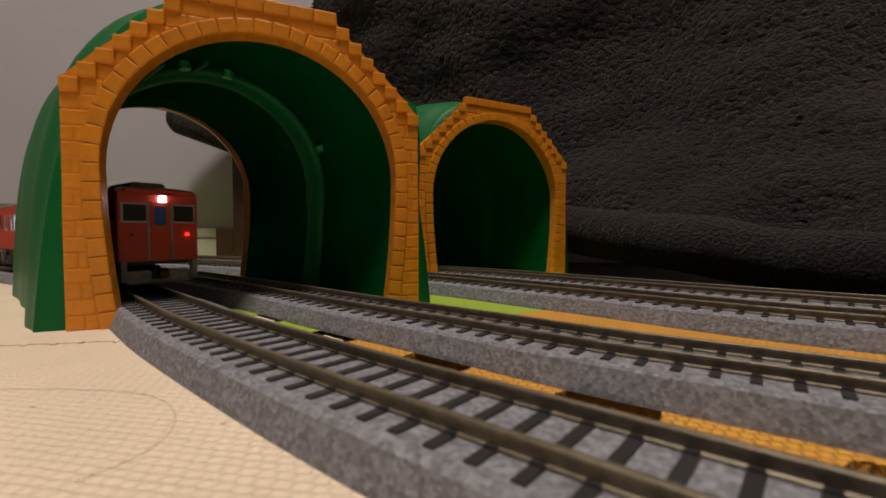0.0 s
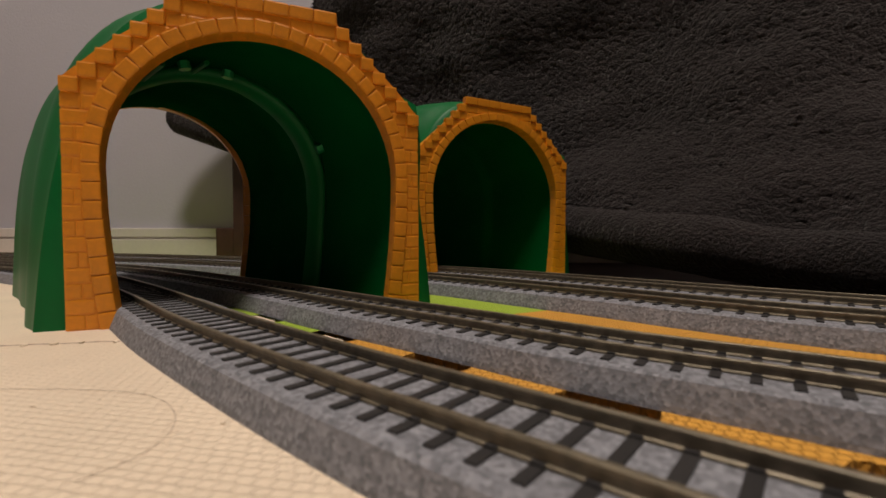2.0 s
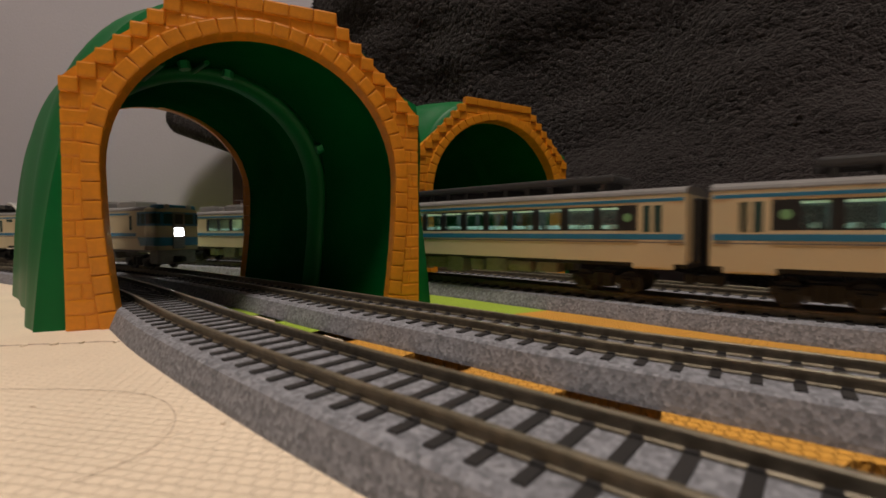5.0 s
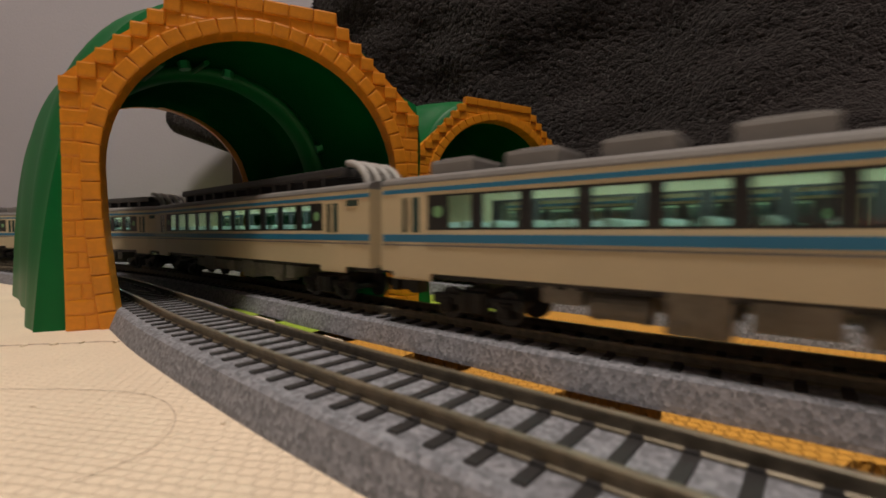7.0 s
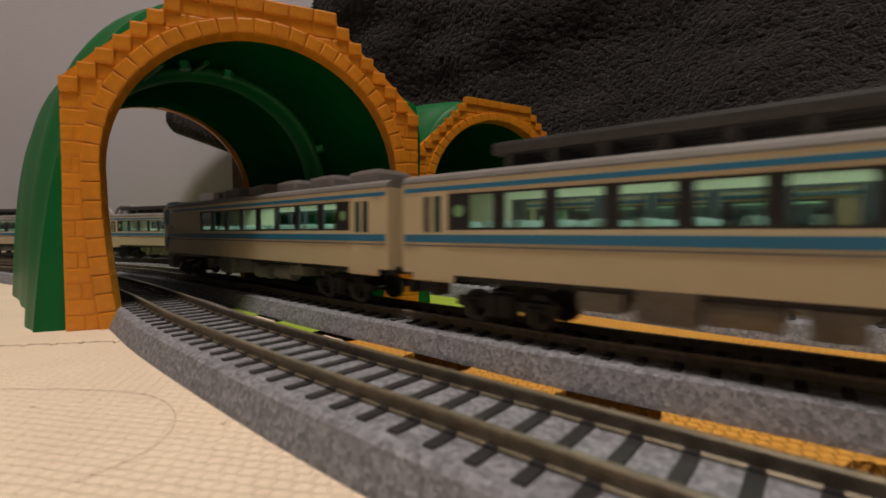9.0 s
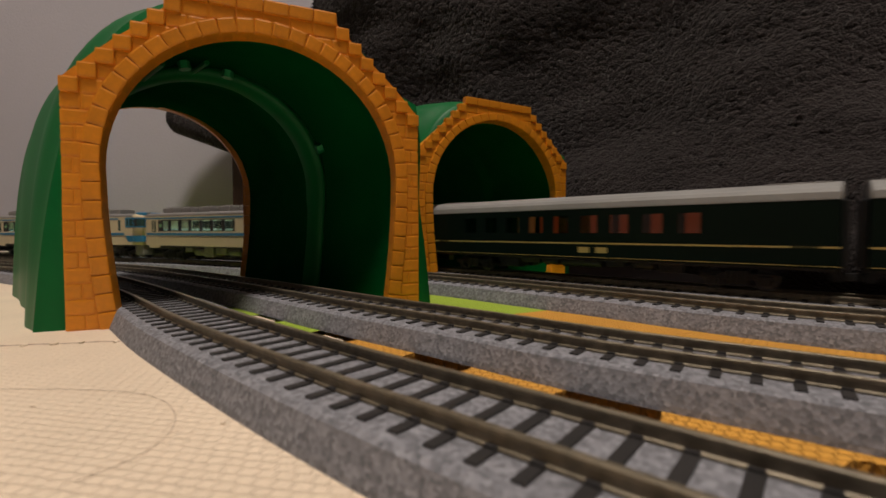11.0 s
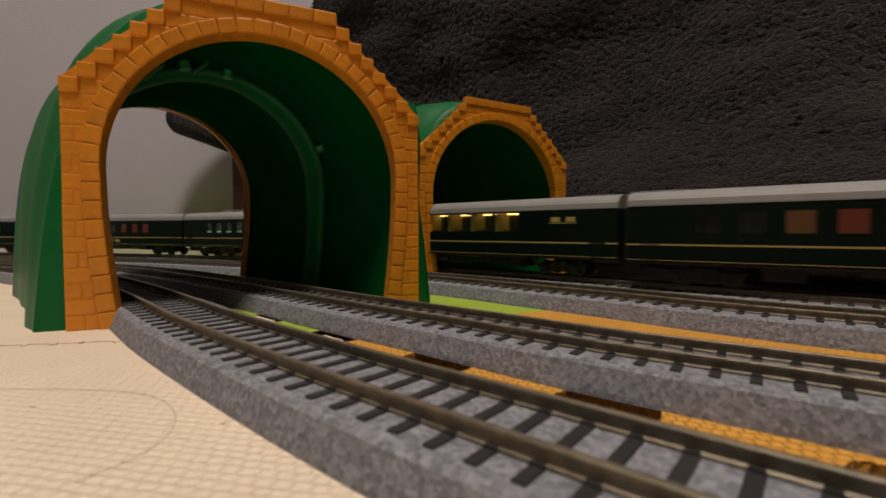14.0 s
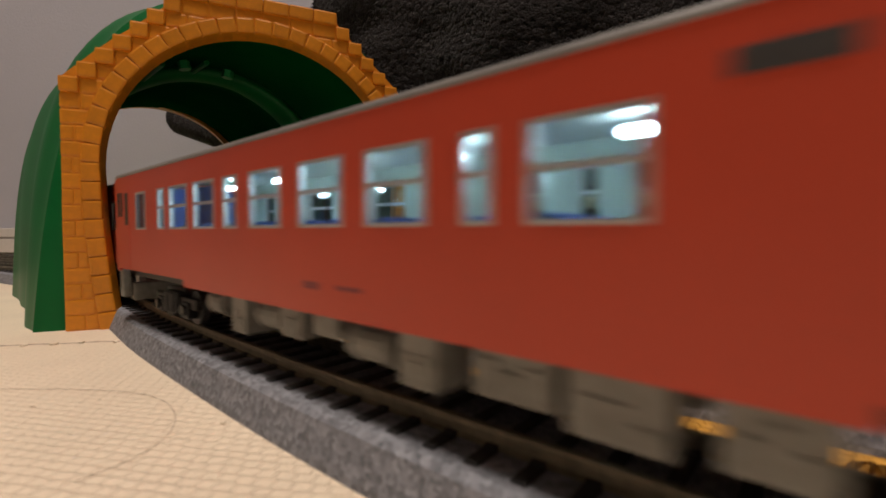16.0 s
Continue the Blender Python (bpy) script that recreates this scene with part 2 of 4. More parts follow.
def spline(pts, step=2.0):
    p = [np.array(q, float) for q in pts]
    p = [2 * p[0] - p[1]] + p + [2 * p[-1] - p[-2]]
    out = []
    for i in range(1, len(p) - 2):
        n = max(2, int(np.linalg.norm(p[i + 1] - p[i]) / step))
        for k in range(n):
            t = k / n
            out.append(0.5 * (2 * p[i] + (p[i + 1] - p[i - 1]) * t + (2 * p[i - 1] - 5 * p[i] + 4 * p[i + 1] - p[i + 2]) * t * t
                              + (3 * p[i] - p[i - 1] - 3 * p[i + 1] + p[i + 2]) * t ** 3))
    out.append(p[-2])
    return np.array(out)


def smooth(a, n):
    for _ in range(n):
        a = np.vstack([a[:1], (a[:-2] + 2 * a[1:-1] + a[2:]) / 4, a[-1:]])
    return a


def arc(p, h, r, turn, step=4.0):
    c = p + r * np.array([-math.sin(h), math.cos(h)])
    n = max(2, int(r * turn / step))
    return np.array([c + r * np.array([math.sin(h + turn * k / n), -math.cos(h + turn * k / n)]) for k in range(1, n + 1)]), h + turn


def circuit(k):
    mid = smooth(spline(LINES[k]), 120)
    d0, d1 = mid[4] - mid[0], mid[-1] - mid[-5]
    h0, h1 = math.atan2(d0[1], d0[0]), math.atan2(d1[1], d1[0])
    ra, b = ENDS[k]
    u0 = np.array([math.cos(h0), math.sin(h0)])
    left, _ = arc(mid[-1], h1, ra, h0 + math.pi - h1)
    n0 = np.array([-u0[1], u0[0]])
    start = mid[0] - u0 * b
    rb = (left[-1] - start) @ n0 / 2
    right, _ = arc(start + 2 * rb * n0, h0 + math.pi, rb, math.pi)
    right = right[:-1]
    loop = np.vstack([mid, left, right, start + np.outer(np.linspace(0, 1, 40)[:-1], mid[0] - start)])
    seg = np.linalg.norm(np.diff(np.vstack([loop, loop[:1]]), axis=0), axis=1)
    ss = np.concatenate([[0], np.cumsum(seg)])
    n = int(ss[-1] / 2.5)
    s = np.linspace(0, ss[-1], n + 1)
    c = np.vstack([loop, loop[:1]])
    return np.c_[np.interp(s, ss, c[:, 0]), np.interp(s, ss, c[:, 1])][:-1], ss[-1], rb

RAIL_TOP = 11.0
CIRCUIT = {k: circuit(k)[:2] for k in LINES}


def along(k, s):
    """Place and heading on circuit k, s millimetres from its start."""
    p, total = CIRCUIT[k]
    f = (s % total) / total * len(p)
    i = int(f) % len(p)
    a, b = p[i], p[(i + 1) % len(p)]
    c = p[(i + 2) % len(p)]
    q = a + (b - a) * (f - int(f))
    d = (b - a) * (1 - f + int(f)) + (c - b) * (f - int(f))
    return q, math.atan2(d[1], d[0])


def s_near(k, point):
    p, total = CIRCUIT[k]
    return float(np.argmin(np.linalg.norm(p - np.array(point), axis=1))) * total / len(p)


def swept_track(name, k, profile, mat, parent, smooth=False):
    p, total = CIRCUIT[k]
    n = len(p)
    t = np.roll(p, -1, 0) - np.roll(p, 1, 0)
    t /= np.linalg.norm(t, axis=1)[:, None]
    nn = np.c_[-t[:, 1], t[:, 0]]
    m = len(profile)
    verts, faces = [], []
    for i in range(n):
        for y, z in profile:
            verts.append((p[i, 0] + nn[i, 0] * y, p[i, 1] + nn[i, 1] * y, z))
    for i in range(n):
        j = (i + 1) % n
        for a in range(m):
            b = (a + 1) % m
            faces.append((i * m + a, j * m + a, j * m + b, i * m + b))
    return from_lists(name, verts, faces, mat, parent, smooth)


def build_track(k, near):
    root = thing("model_track", "grey moulded ballast model railway track with dark sleepers", "toy track", "model tracks")
    z = RAIL_TOP
    bed = [(-20.5, 0.05), (20.5, 0.05), (20.2, 1.3), (18.1, 6.9), (16.9, 7.6), (15.4, 7.75), (-15.4, 7.75), (-16.9, 7.6), (-18.1, 6.9), (-20.2, 1.3)]
    swept_track("roadbed", k, bed, M_BALLAST, root)
    for sgn in (-1, 1):
        c = sgn * 8.5
        head = [(c - 0.95, 7.95), (c + 0.95, 7.95), (c + 0.9, 8.3), (c + 0.5, 8.55), (c + 0.5, 9.9), (c + 0.75, 10.25), (c + 0.75, z - 0.12), (c + 0.6, z),
                (c - 0.6, z), (c - 0.75, z - 0.12), (c - 0.75, 10.25), (c - 0.5, 9.9), (c - 0.5, 8.55), (c - 0.9, 8.3)]
        swept_track("rail", k, head, M_RAIL, root)
    bm = boxes((-1.15, 1.15, -15.0, 15.0, 7.4, 8.25), bevel=0.25)
    box(bm, -1.0, 1.0, -10.2, -6.8, 8.1, 8.6)
    box(bm, -1.0, 1.0, 6.8, 10.2, 8.1, 8.6)
    piece = data_of("sleeper", bm, M_SLEEPER)
    total = CIRCUIT[k][1]
    count = int(total / 7.6)
    rest_v, rest_f = [], []
    base_v = [tuple(v.co) for v in piece.vertices]
    base_f = [tuple(f.vertices) for f in piece.polygons]
    for i in range(count):
        q, h = along(k, i * total / count)
        s = i * total / count
        if near[0] <= s <= near[1]:
            ob = new("sleeper", piece)
            ob.parent = root
            ob.matrix_basis = pose(q[0] * MM, q[1] * MM, 0, 0, 0, math.degrees(h))
        else:
            c, d, o = math.cos(h), math.sin(h), len(rest_v)
            rest_v += [(q[0] + (x * c - y * d) * 1000, q[1] + (x * d + y * c) * 1000, zz * 1000) for x, y, zz in base_v]
            rest_f += [tuple(a + o for a in f) for f in base_f]
    tagged(from_lists("sleeper_rest", rest_v, rest_f, M_SLEEPER, root), kind="stuff")
    return root


# ---- room ----
def build_room():
    def slab(name, x0, x1, y0, y1, z0, z1, mat):
        return tagged(part(name, boxes((x0, x1, y0, y1, z0, z1)), mat), "", "", "", "structure")
    slab("floor", -2300, 2300, -2300, 1000, -40, -11, M_FLOOR)
    tagged(slab("wall_north", -2300, 2300, WALL_Y, WALL_Y + 80, -11, 2400, M_WALL), "plain pale grey textured wallpaper wall", "wall")
    # three unseen walls added to close the room and hold down bounced light
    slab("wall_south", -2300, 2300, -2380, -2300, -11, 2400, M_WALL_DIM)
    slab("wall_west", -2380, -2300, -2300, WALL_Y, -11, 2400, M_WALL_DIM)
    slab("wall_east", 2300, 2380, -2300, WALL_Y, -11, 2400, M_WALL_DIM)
    tagged(slab("ceiling", -2300, 2300, -2300, WALL_Y, 2400, 2440, M_CEIL), "plain white ceiling", "ceiling")
    # stepped baseboard along the far wall
    bm = boxes((-2300, 2300, WALL_Y - 11, WALL_Y, -11, 28), bevel=1.0)
    box(bm, -2300, 2300, WALL_Y - 2.5, WALL_Y, 28, 31)
    box(bm, -2300, 2300, WALL_Y - 8, WALL_Y, 31, 46, bevel=1.5)
    tagged(part("baseboard", bm, M_TRIM), "cream painted stepped baseboard along the wall", "baseboard", "", "structure")
    fix = thing("ceiling_lamp", "round white ceiling lamp, switched on", "lamp", place=pose(*LAMP_PLACE))
    bm = bmesh.new()
    tube(bm, (0, 0, 40), (0, 0, 100), 230, 40, 215)
    part("lamp_body", bm, M_WHITE, fix)
    bm = bmesh.new()
    tube(bm, (0, 0, 5), (0, 0, 38), 205, 40, 222)
    part("diffuser", bm, glow("lamp_diffuser", (1.0, 0.85, 0.7), 1.5), fix)


WALL_Y = 754.0


# ---- foam mats with jigsaw edges ----
def mat_thing(name, outline, mat, label, z0=-10.5, z1=0.0):
    bm = bmesh.new()
    low = [bm.verts.new((x, y, z1)) for x, y in outline]
    f = bm.faces.new(low)
    if f.normal.z < 0:
        f.normal_flip()
    r = bmesh.ops.extrude_face_region(bm, geom=[f])
    up = [v for v in r["geom"] if isinstance(v, bmesh.types.BMVert)]
    bmesh.ops.translate(bm, vec=(0, 0, z0 - z1), verts=up)
    bmesh.ops.recalc_face_normals(bm, faces=bm.faces)
    return tagged(part(name, bm, mat), label, "foam mat", "foam floor mats")


def jigsaw(a, b, first, pitch, tab, depth, shift=0.0):
    """Points from a to b with rounded tabs that reach out by depth."""
    a, b = np.array(a, float), np.array(b, float)
    u = (b - a) / np.linalg.norm(b - a)
    n = np.array([u[1], -u[0]])
    pts, s, total = [a], first, np.linalg.norm(b - a)
    while s + tab < total:
        for ds, dn in ((2, 0), (0, 0.25), (-1.5, 0.7), (0, 0.93), (2, 1.0), (tab / 2, 1.0), (tab - 2, 1.0), (tab, 0.93), (tab + 1.5, 0.7), (tab, 0.25), (tab - 2, 0)):
            pts.append(a + u * (s + ds) + n * depth * dn)
        s += pitch
    pts.append(b)
    return [tuple(p + n * shift) for p in pts]


def build_mats():
    # the seam runs between the two nearest tracks
    c, u = np.array([-13.2, 124.8]), np.array([-0.729, 0.685])
    nn = np.array([0.685, 0.729])
    lo, hi = c - u * 1500, c + u * 900
    seam = jigsaw(tuple(lo), tuple(hi), 20.5, 52.5, 20.5, 12.8)
    beige = seam + [(-2200, 740), (-2200, -2200), (2000, -2200)]
    mat_thing("foam_mat", beige, M_BEIGE, "beige woven-look foam floor mat under the tracks")
    # the far mats' recesses run deeper than the beige tabs reach, which leaves a dark slot
    far_seam = jigsaw(tuple(lo), tuple(hi), 20.0, 52.5, 21.5, 24.0, 0.3)
    # the split between orange and lime mats
    cut = c + u * 61
    k = min(range(len(far_seam)), key=lambda i: np.linalg.norm(np.array(far_seam[i]) - cut))
    side_end = np.array(far_seam[k]) + nn * 222 - u * 73
    side = jigsaw(far_seam[k], tuple(side_end), 30.0, 52.5, 20.5, 12.0)
    orange = far_seam[:k + 1] + side[1:] + [tuple(np.array(far_seam[0]) + nn * 222)]
    mat_thing("foam_mat", orange, M_ORANGE_MAT, "orange ribbed foam floor mat between the tracks")
    off = 0.25 * u
    lime = [tuple(np.array(p) + off) for p in side][::-1] + far_seam[k + 1:] + [(-700, 741), (-190, 741), (70, 490), (126, 420)]
    lime = [(x, min(y, 741)) for x, y in lime]
    mat_thing("foam_mat", lime, M_GREEN_MAT, "lime green ribbed foam floor mat between the tracks")


# ---- brick-fronted toy tunnels ----
COURSE = 6.3


def arch_inner(n=30, spring=66.6, half=62.2, foot=57.0):
    """Inner outline of the portal from left foot over the crown to right foot."""
    pts = []
    for z in (0, 12, 24, 36, 48):
        pts.append((-(foot + (half - foot) * math.sin(z / spring * math.pi / 2)), float(z)))
    for i in range(n + 1):
        a = math.pi - math.pi * i / n
        pts.append((half * math.cos(a), spring + half * math.sin(a)))
    for z in (48, 36, 24, 12, 0):
        pts.append((foot + (half - foot) * math.sin(z / spring * math.pi / 2), float(z)))
    return pts


def offset_outline(pts, d):
    out = []
    for i, (x, z) in enumerate(pts):
        a, b = pts[max(0, i - 1)], pts[min(len(pts) - 1, i + 1)]
        t = Vector((b[0] - a[0], b[1] - a[1])).normalized()
        out.append((x - t.y * d, z + t.x * d))
    return out


def gable_half(z):
    if z < 16 * COURSE:
        return 75.0
    return 75.0 - 6.0 * (1 + int((z - 16 * COURSE) / COURSE))


def brick_data(w, d, h, bevel):
    return data_of("brick", boxes((-w / 2, w / 2, 0, d, -h / 2, h / 2), bevel=bevel), M_BRICK)


def build_portal(root, m, limit=75.0):
    """Portal in the plane y = 0 of m, its face towards -y."""
    face = new("portal")
    face.parent = root
    face.matrix_basis = m
    ring_in = arch_inner()
    ring_out = offset_outline(ring_in, 6.4)
    # backing plate of stepped courses, cut by the arch
    verts, faces = [], []
    n = len(ring_out)

    def outline_at(i):
        x, z = ring_out[i]
        if i < 5 or i >= n - 5:
            return (math.copysign(limit, x), z)
        a = math.atan2(z - 65.5, x)
        r = 66.0
        while r < 140 and abs(math.cos(a) * r) < gable_half(65.5 + math.sin(a) * r) and 65.5 + math.sin(a) * r < 23 * COURSE:
            r += 0.5
        return (max(-limit, min(limit, math.cos(a) * (r - 0.8))), 65.5 + math.sin(a) * (r - 0.8))
    for y in (0.4, 9.0):
        for i in range(n):
            verts.append((ring_in[i][0], y, max(ring_in[i][1], 0)))
        for i in range(n):
            x, z = outline_at(i)
            verts.append((x, y, max(z, 0)))
    for i in range(n - 1):
        a, b, o = i, i + 1, 2 * n
        faces += [(a, a + n, b + n, b), (a + o, b + o, b + n + o, a + n + o), (a, b, b + o, a + o), (a + n, a + n + o, b + n + o, b + n)]
    from_lists("backing", verts, faces, M_BRICK, face)
    # voussoirs round the arch, standing proud of the courses
    mid = offset_outline(ring_in, 3.3)
    dist = [0.0]
    for a, b in zip(mid[:-1], mid[1:]):
        dist.append(dist[-1] + math.hypot(b[0] - a[0], b[1] - a[1]))
    count = 45
    vous = brick_data(dist[-1] / count - 0.05, 9.5, 6.6, 0.9)
    for i in range(count):
        s = (i + 0.5) * dist[-1] / count
        x = float(np.interp(s, dist, [p[0] for p in mid]))
        z = float(np.interp(s, dist, [p[1] for p in mid]))
        x2 = float(np.interp(s + 1, dist, [p[0] for p in mid]))
        z2 = float(np.interp(s + 1, dist, [p[1] for p in mid]))
        ob = new("brick", vous)
        ob.parent = face
        ob.matrix_basis = pose(x * MM, -1.1 * MM, z * MM) @ Matrix.Rotation(-math.atan2(z2 - z, x2 - x), 4, "Y")
    # coursed bricks outside the ring
    cache = {}

    def lay(x0, x1, z0, z1, proud=0.0):
        w, h = round((x1 - x0) - 0.1, 1), round(z1 - z0 - 0.1, 1)
        if w < 1.2 or h < 1.2:
            return
        key = (w, h)
        if key not in cache:
            cache[key] = brick_data(w, 4.6 + proud, h, min(0.9, w / 4))
        ob = new("brick", cache[key])
        ob.parent = face
        ob.matrix_basis = pose((x0 + x1) / 2 * MM, -proud * MM, (z0 + z1) / 2 * MM)
    ro = offset_outline(ring_in, 6.4)
    half = len(ro) // 2
    for r in range(23):
        z0, z1 = r * COURSE, (r + 1) * COURSE
        g = min(limit, gable_half(z0 + 0.1))
        zm = z0 + (0.8 if r > 10 else 0.5) * COURSE
        inner = None
        if zm < ro[half][1]:
            xs = [abs(p[0]) for p in ro[:half + 1]]
            zs = [p[1] for p in ro[:half + 1]]
            inner = float(np.interp(zm, zs, xs))
        stop = inner if inner is not None else 0.0
        for sgn in (-1, 1):
            x, k, width = g, 0, g - stop
            while x - stop > 1.2:
                if r == 22:
                    step, proud = 11.0, 0.9
                elif r >= 15:
                    # each step ends in a proud cube, then one long brick up to the ring
                    step, proud = (6.6, 0.9) if k == 0 else (10.5 if r % 2 else 8.0, 0.0)
                else:
                    step, proud = (width if r % 2 else width * 0.6), 0.0
                nx = max(stop, x - step)
                if nx - stop < 2.0:
                    nx = stop
                lay(*(sorted((sgn * x, sgn * nx))), z0, z1, proud)
                x = nx
                k += 1
    return face


def build_tunnel(front, far, turn, scale=1.0, bosses=False):
    root = thing("toy_tunnel", "green plastic toy mountain tunnel with orange brick portals", "toy tunnel", "toy tunnels")
    cx, cy = front
    ux, uy = math.cos(radians(turn)), math.sin(radians(turn))
    n = 46
    S = scale
    base_m = Matrix.Translation((cx * MM, cy * MM, 0)) @ Matrix.Rotation(radians(turn), 4, "Z") @ Matrix.Diagonal((S, S, S, 1))
    build_portal(root, base_m)
    far_m = Matrix.Translation((far[0] * MM, far[1] * MM, 0)) @ Matrix.Rotation(radians(turn + 180), 4, "Z") @ Matrix.Diagonal((S, S, S, 1))
    build_portal(root, far_m, 61.0)

    def outer(i):
        shut = 0.88 if i in (0, n - 1) else 1.0
        t = max(0, min(n - 3, i - 1)) / (n - 3)
        x, y = cx + (far[0] - cx) * t, cy + (far[1] - cy) * t
        ring = []
        edge = min(1.0, min(t, 1 - t) * 8)
        edge = edge * edge * (3 - 2 * edge)
        t = 0.022 + 0.956 * t
        x, y = cx + (far[0] - cx) * t, cy + (far[1] - cy) * t
        for j in range(57):
            a = math.pi - math.pi * j / 56
            w, h = 75.2 + 3.6 * edge, 143.0 + 4.0 * edge
            ca, sa = math.cos(a), math.sin(a)
            r = (abs(ca) ** 3.0 + abs(sa) ** 3.0) ** (-1 / 3.0)
            px, pz = w * r * ca, h * r * sa
            k = 1 + edge * (0.004 + 0.03 * noise.noise((t * 2.6 + 5, a * 1.6, 0.3)) + 0.012 * math.sin(t * 15 + a * 2))
            if j in (0, 56):
                pz = 0.0
            k = max(k, 0.985)
            px *= k
            pz = min(pz * (1 + (k - 1) * 0.4), 151)
            # flared skirt at the foot
            px *= 1 + (0.02 + 0.075 * max(0.0, 1 - t * 3)) * max(0.0, 1 - pz / 95) ** 1.2
            px *= 1 + 0.035 * max(0.0, 1 - t * 3) * max(0.0, 1 - pz / 120) ** 0.5
            # flange that stands out beside the portal up to its shoulder
            fl = max(0.0, min(1.0, (0.25 - t) / 0.15))
            if 0 < pz < 108 and px > 0 and fl > 0:
                least = 76.5 + 5.5 * (1 - pz / 108) + 1.2 * math.sin(pz * 0.09)
                px = math.copysign(max(abs(px), abs(px) + (least - abs(px)) * fl), px)
            ring.append((x + ux * px * S * shut, y + uy * px * S * shut, pz * S * (0.5 + shut / 2)))
        return ring

    # the vault steps in at a rounded joint two fifths of the way along
    vault = [(0.02 + 0.38 * q / 14, 3.2) for q in range(15)] + [(0.408, 2.8), (0.413, 1.8), (0.417, 0.4), (0.421, -1.6), (0.426, -3.0), (0.434, -3.8), (0.446, -4.2), (0.47, -4.2)]
    vault += [(0.5 + 0.48 * q / 14, -4.2 + 4.4 * q / 14) for q in range(15)]

    def inner(i):
        t, grow = vault[i]
        x, y = cx + (far[0] - cx) * t, cy + (far[1] - cy) * t
        ring = []
        for px, pz in offset_outline(arch_inner(34), grow):
            w = 1 + 0.016 * noise.noise((t * 2.5, pz * 0.012, px * 0.01)) + 0.004 * noise.noise((t * 9, pz * 0.03, px * 0.03))
            ring.append((x + ux * px * w * S, y + uy * px * w * S, max(0.0, pz * (1 + (w - 1) * 0.5)) * S))
        return ring
    v, f = sweep(outer, n, False)
    v2, f2 = sweep(inner, len(vault), False)
    from_lists("mountain_shell", v, f, M_GREEN, root, True, "glossy green rippled mountain shell")
    from_lists("lining", v2, f2, M_GREEN_SHADED, root, True)
    # rim added in the brighter outer green to imitate the lit edge of the step
    rim_line = offset_outline(arch_inner(34), 0.4)

    def rim(i):
        px, pz = rim_line[i]
        q0, q1 = rim_line[max(0, i - 1)], rim_line[min(len(rim_line) - 1, i + 1)]
        tx, tz = q1[0] - q0[0], q1[1] - q0[1]
        ln = math.hypot(tx, tz)
        nx, nz = -tz / ln, tx / ln
        ring = []
        for q in range(14):
            a = q * math.pi / 7
            d, t = 4.6 * math.cos(a), 0.44 + 0.06 * math.sin(a)
            ring.append((cx + (far[0] - cx) * t + ux * (px + nx * d) * S, cy + (far[1] - cy) * t + uy * (px + nx * d) * S, max(0.1, pz + nz * d) * S))
        return ring
    if bosses:
        v5, f5 = sweep(rim, len(rim_line), True, True)
        from_lists("vault_rim", v5, f5, M_GREEN, root, True)
        # a raised joint rib and screw bosses inside the vault
        for t, a, r in ((0.30, 104, 3.0), (0.36, 82, 3.0), (0.36, 24, 2.8)):
            x, y = cx + (far[0] - cx) * t, cy + (far[1] - cy) * t
            ca, sa = math.cos(radians(a)), math.sin(radians(a))
            rad = 66.0
            p = (x + ux * ca * rad, y + uy * ca * rad, 64 + sa * rad)
            q = (x + ux * ca * (rad - 4), y + uy * ca * (rad - 4), 64 + sa * (rad - 4))
            bm = bmesh.new()
            tube(bm, p, q, r, 6)
            part("screw_boss", bm, M_GREEN_LIT, root)
        for t0, t1, a in ((0.27, 0.46, 96), (0.46, 0.47, 104), (0.2, 0.4, 118)):
            x0, y0 = cx + (far[0] - cx) * t0, cy + (far[1] - cy) * t0
            x1, y1 = cx + (far[0] - cx) * t1, cy + (far[1] - cy) * t1
            ca, sa = math.cos(radians(a)), math.sin(radians(a))
            bm = bmesh.new()
            tube(bm, (x0 + ux * ca * 64, y0 + uy * ca * 64, 64 + sa * 64), (x1 + ux * ca * 64, y1 + uy * ca * 64, 64 + sa * 64), 1.2, 8)
            part("rib", bm, M_GREEN, root)
    return root


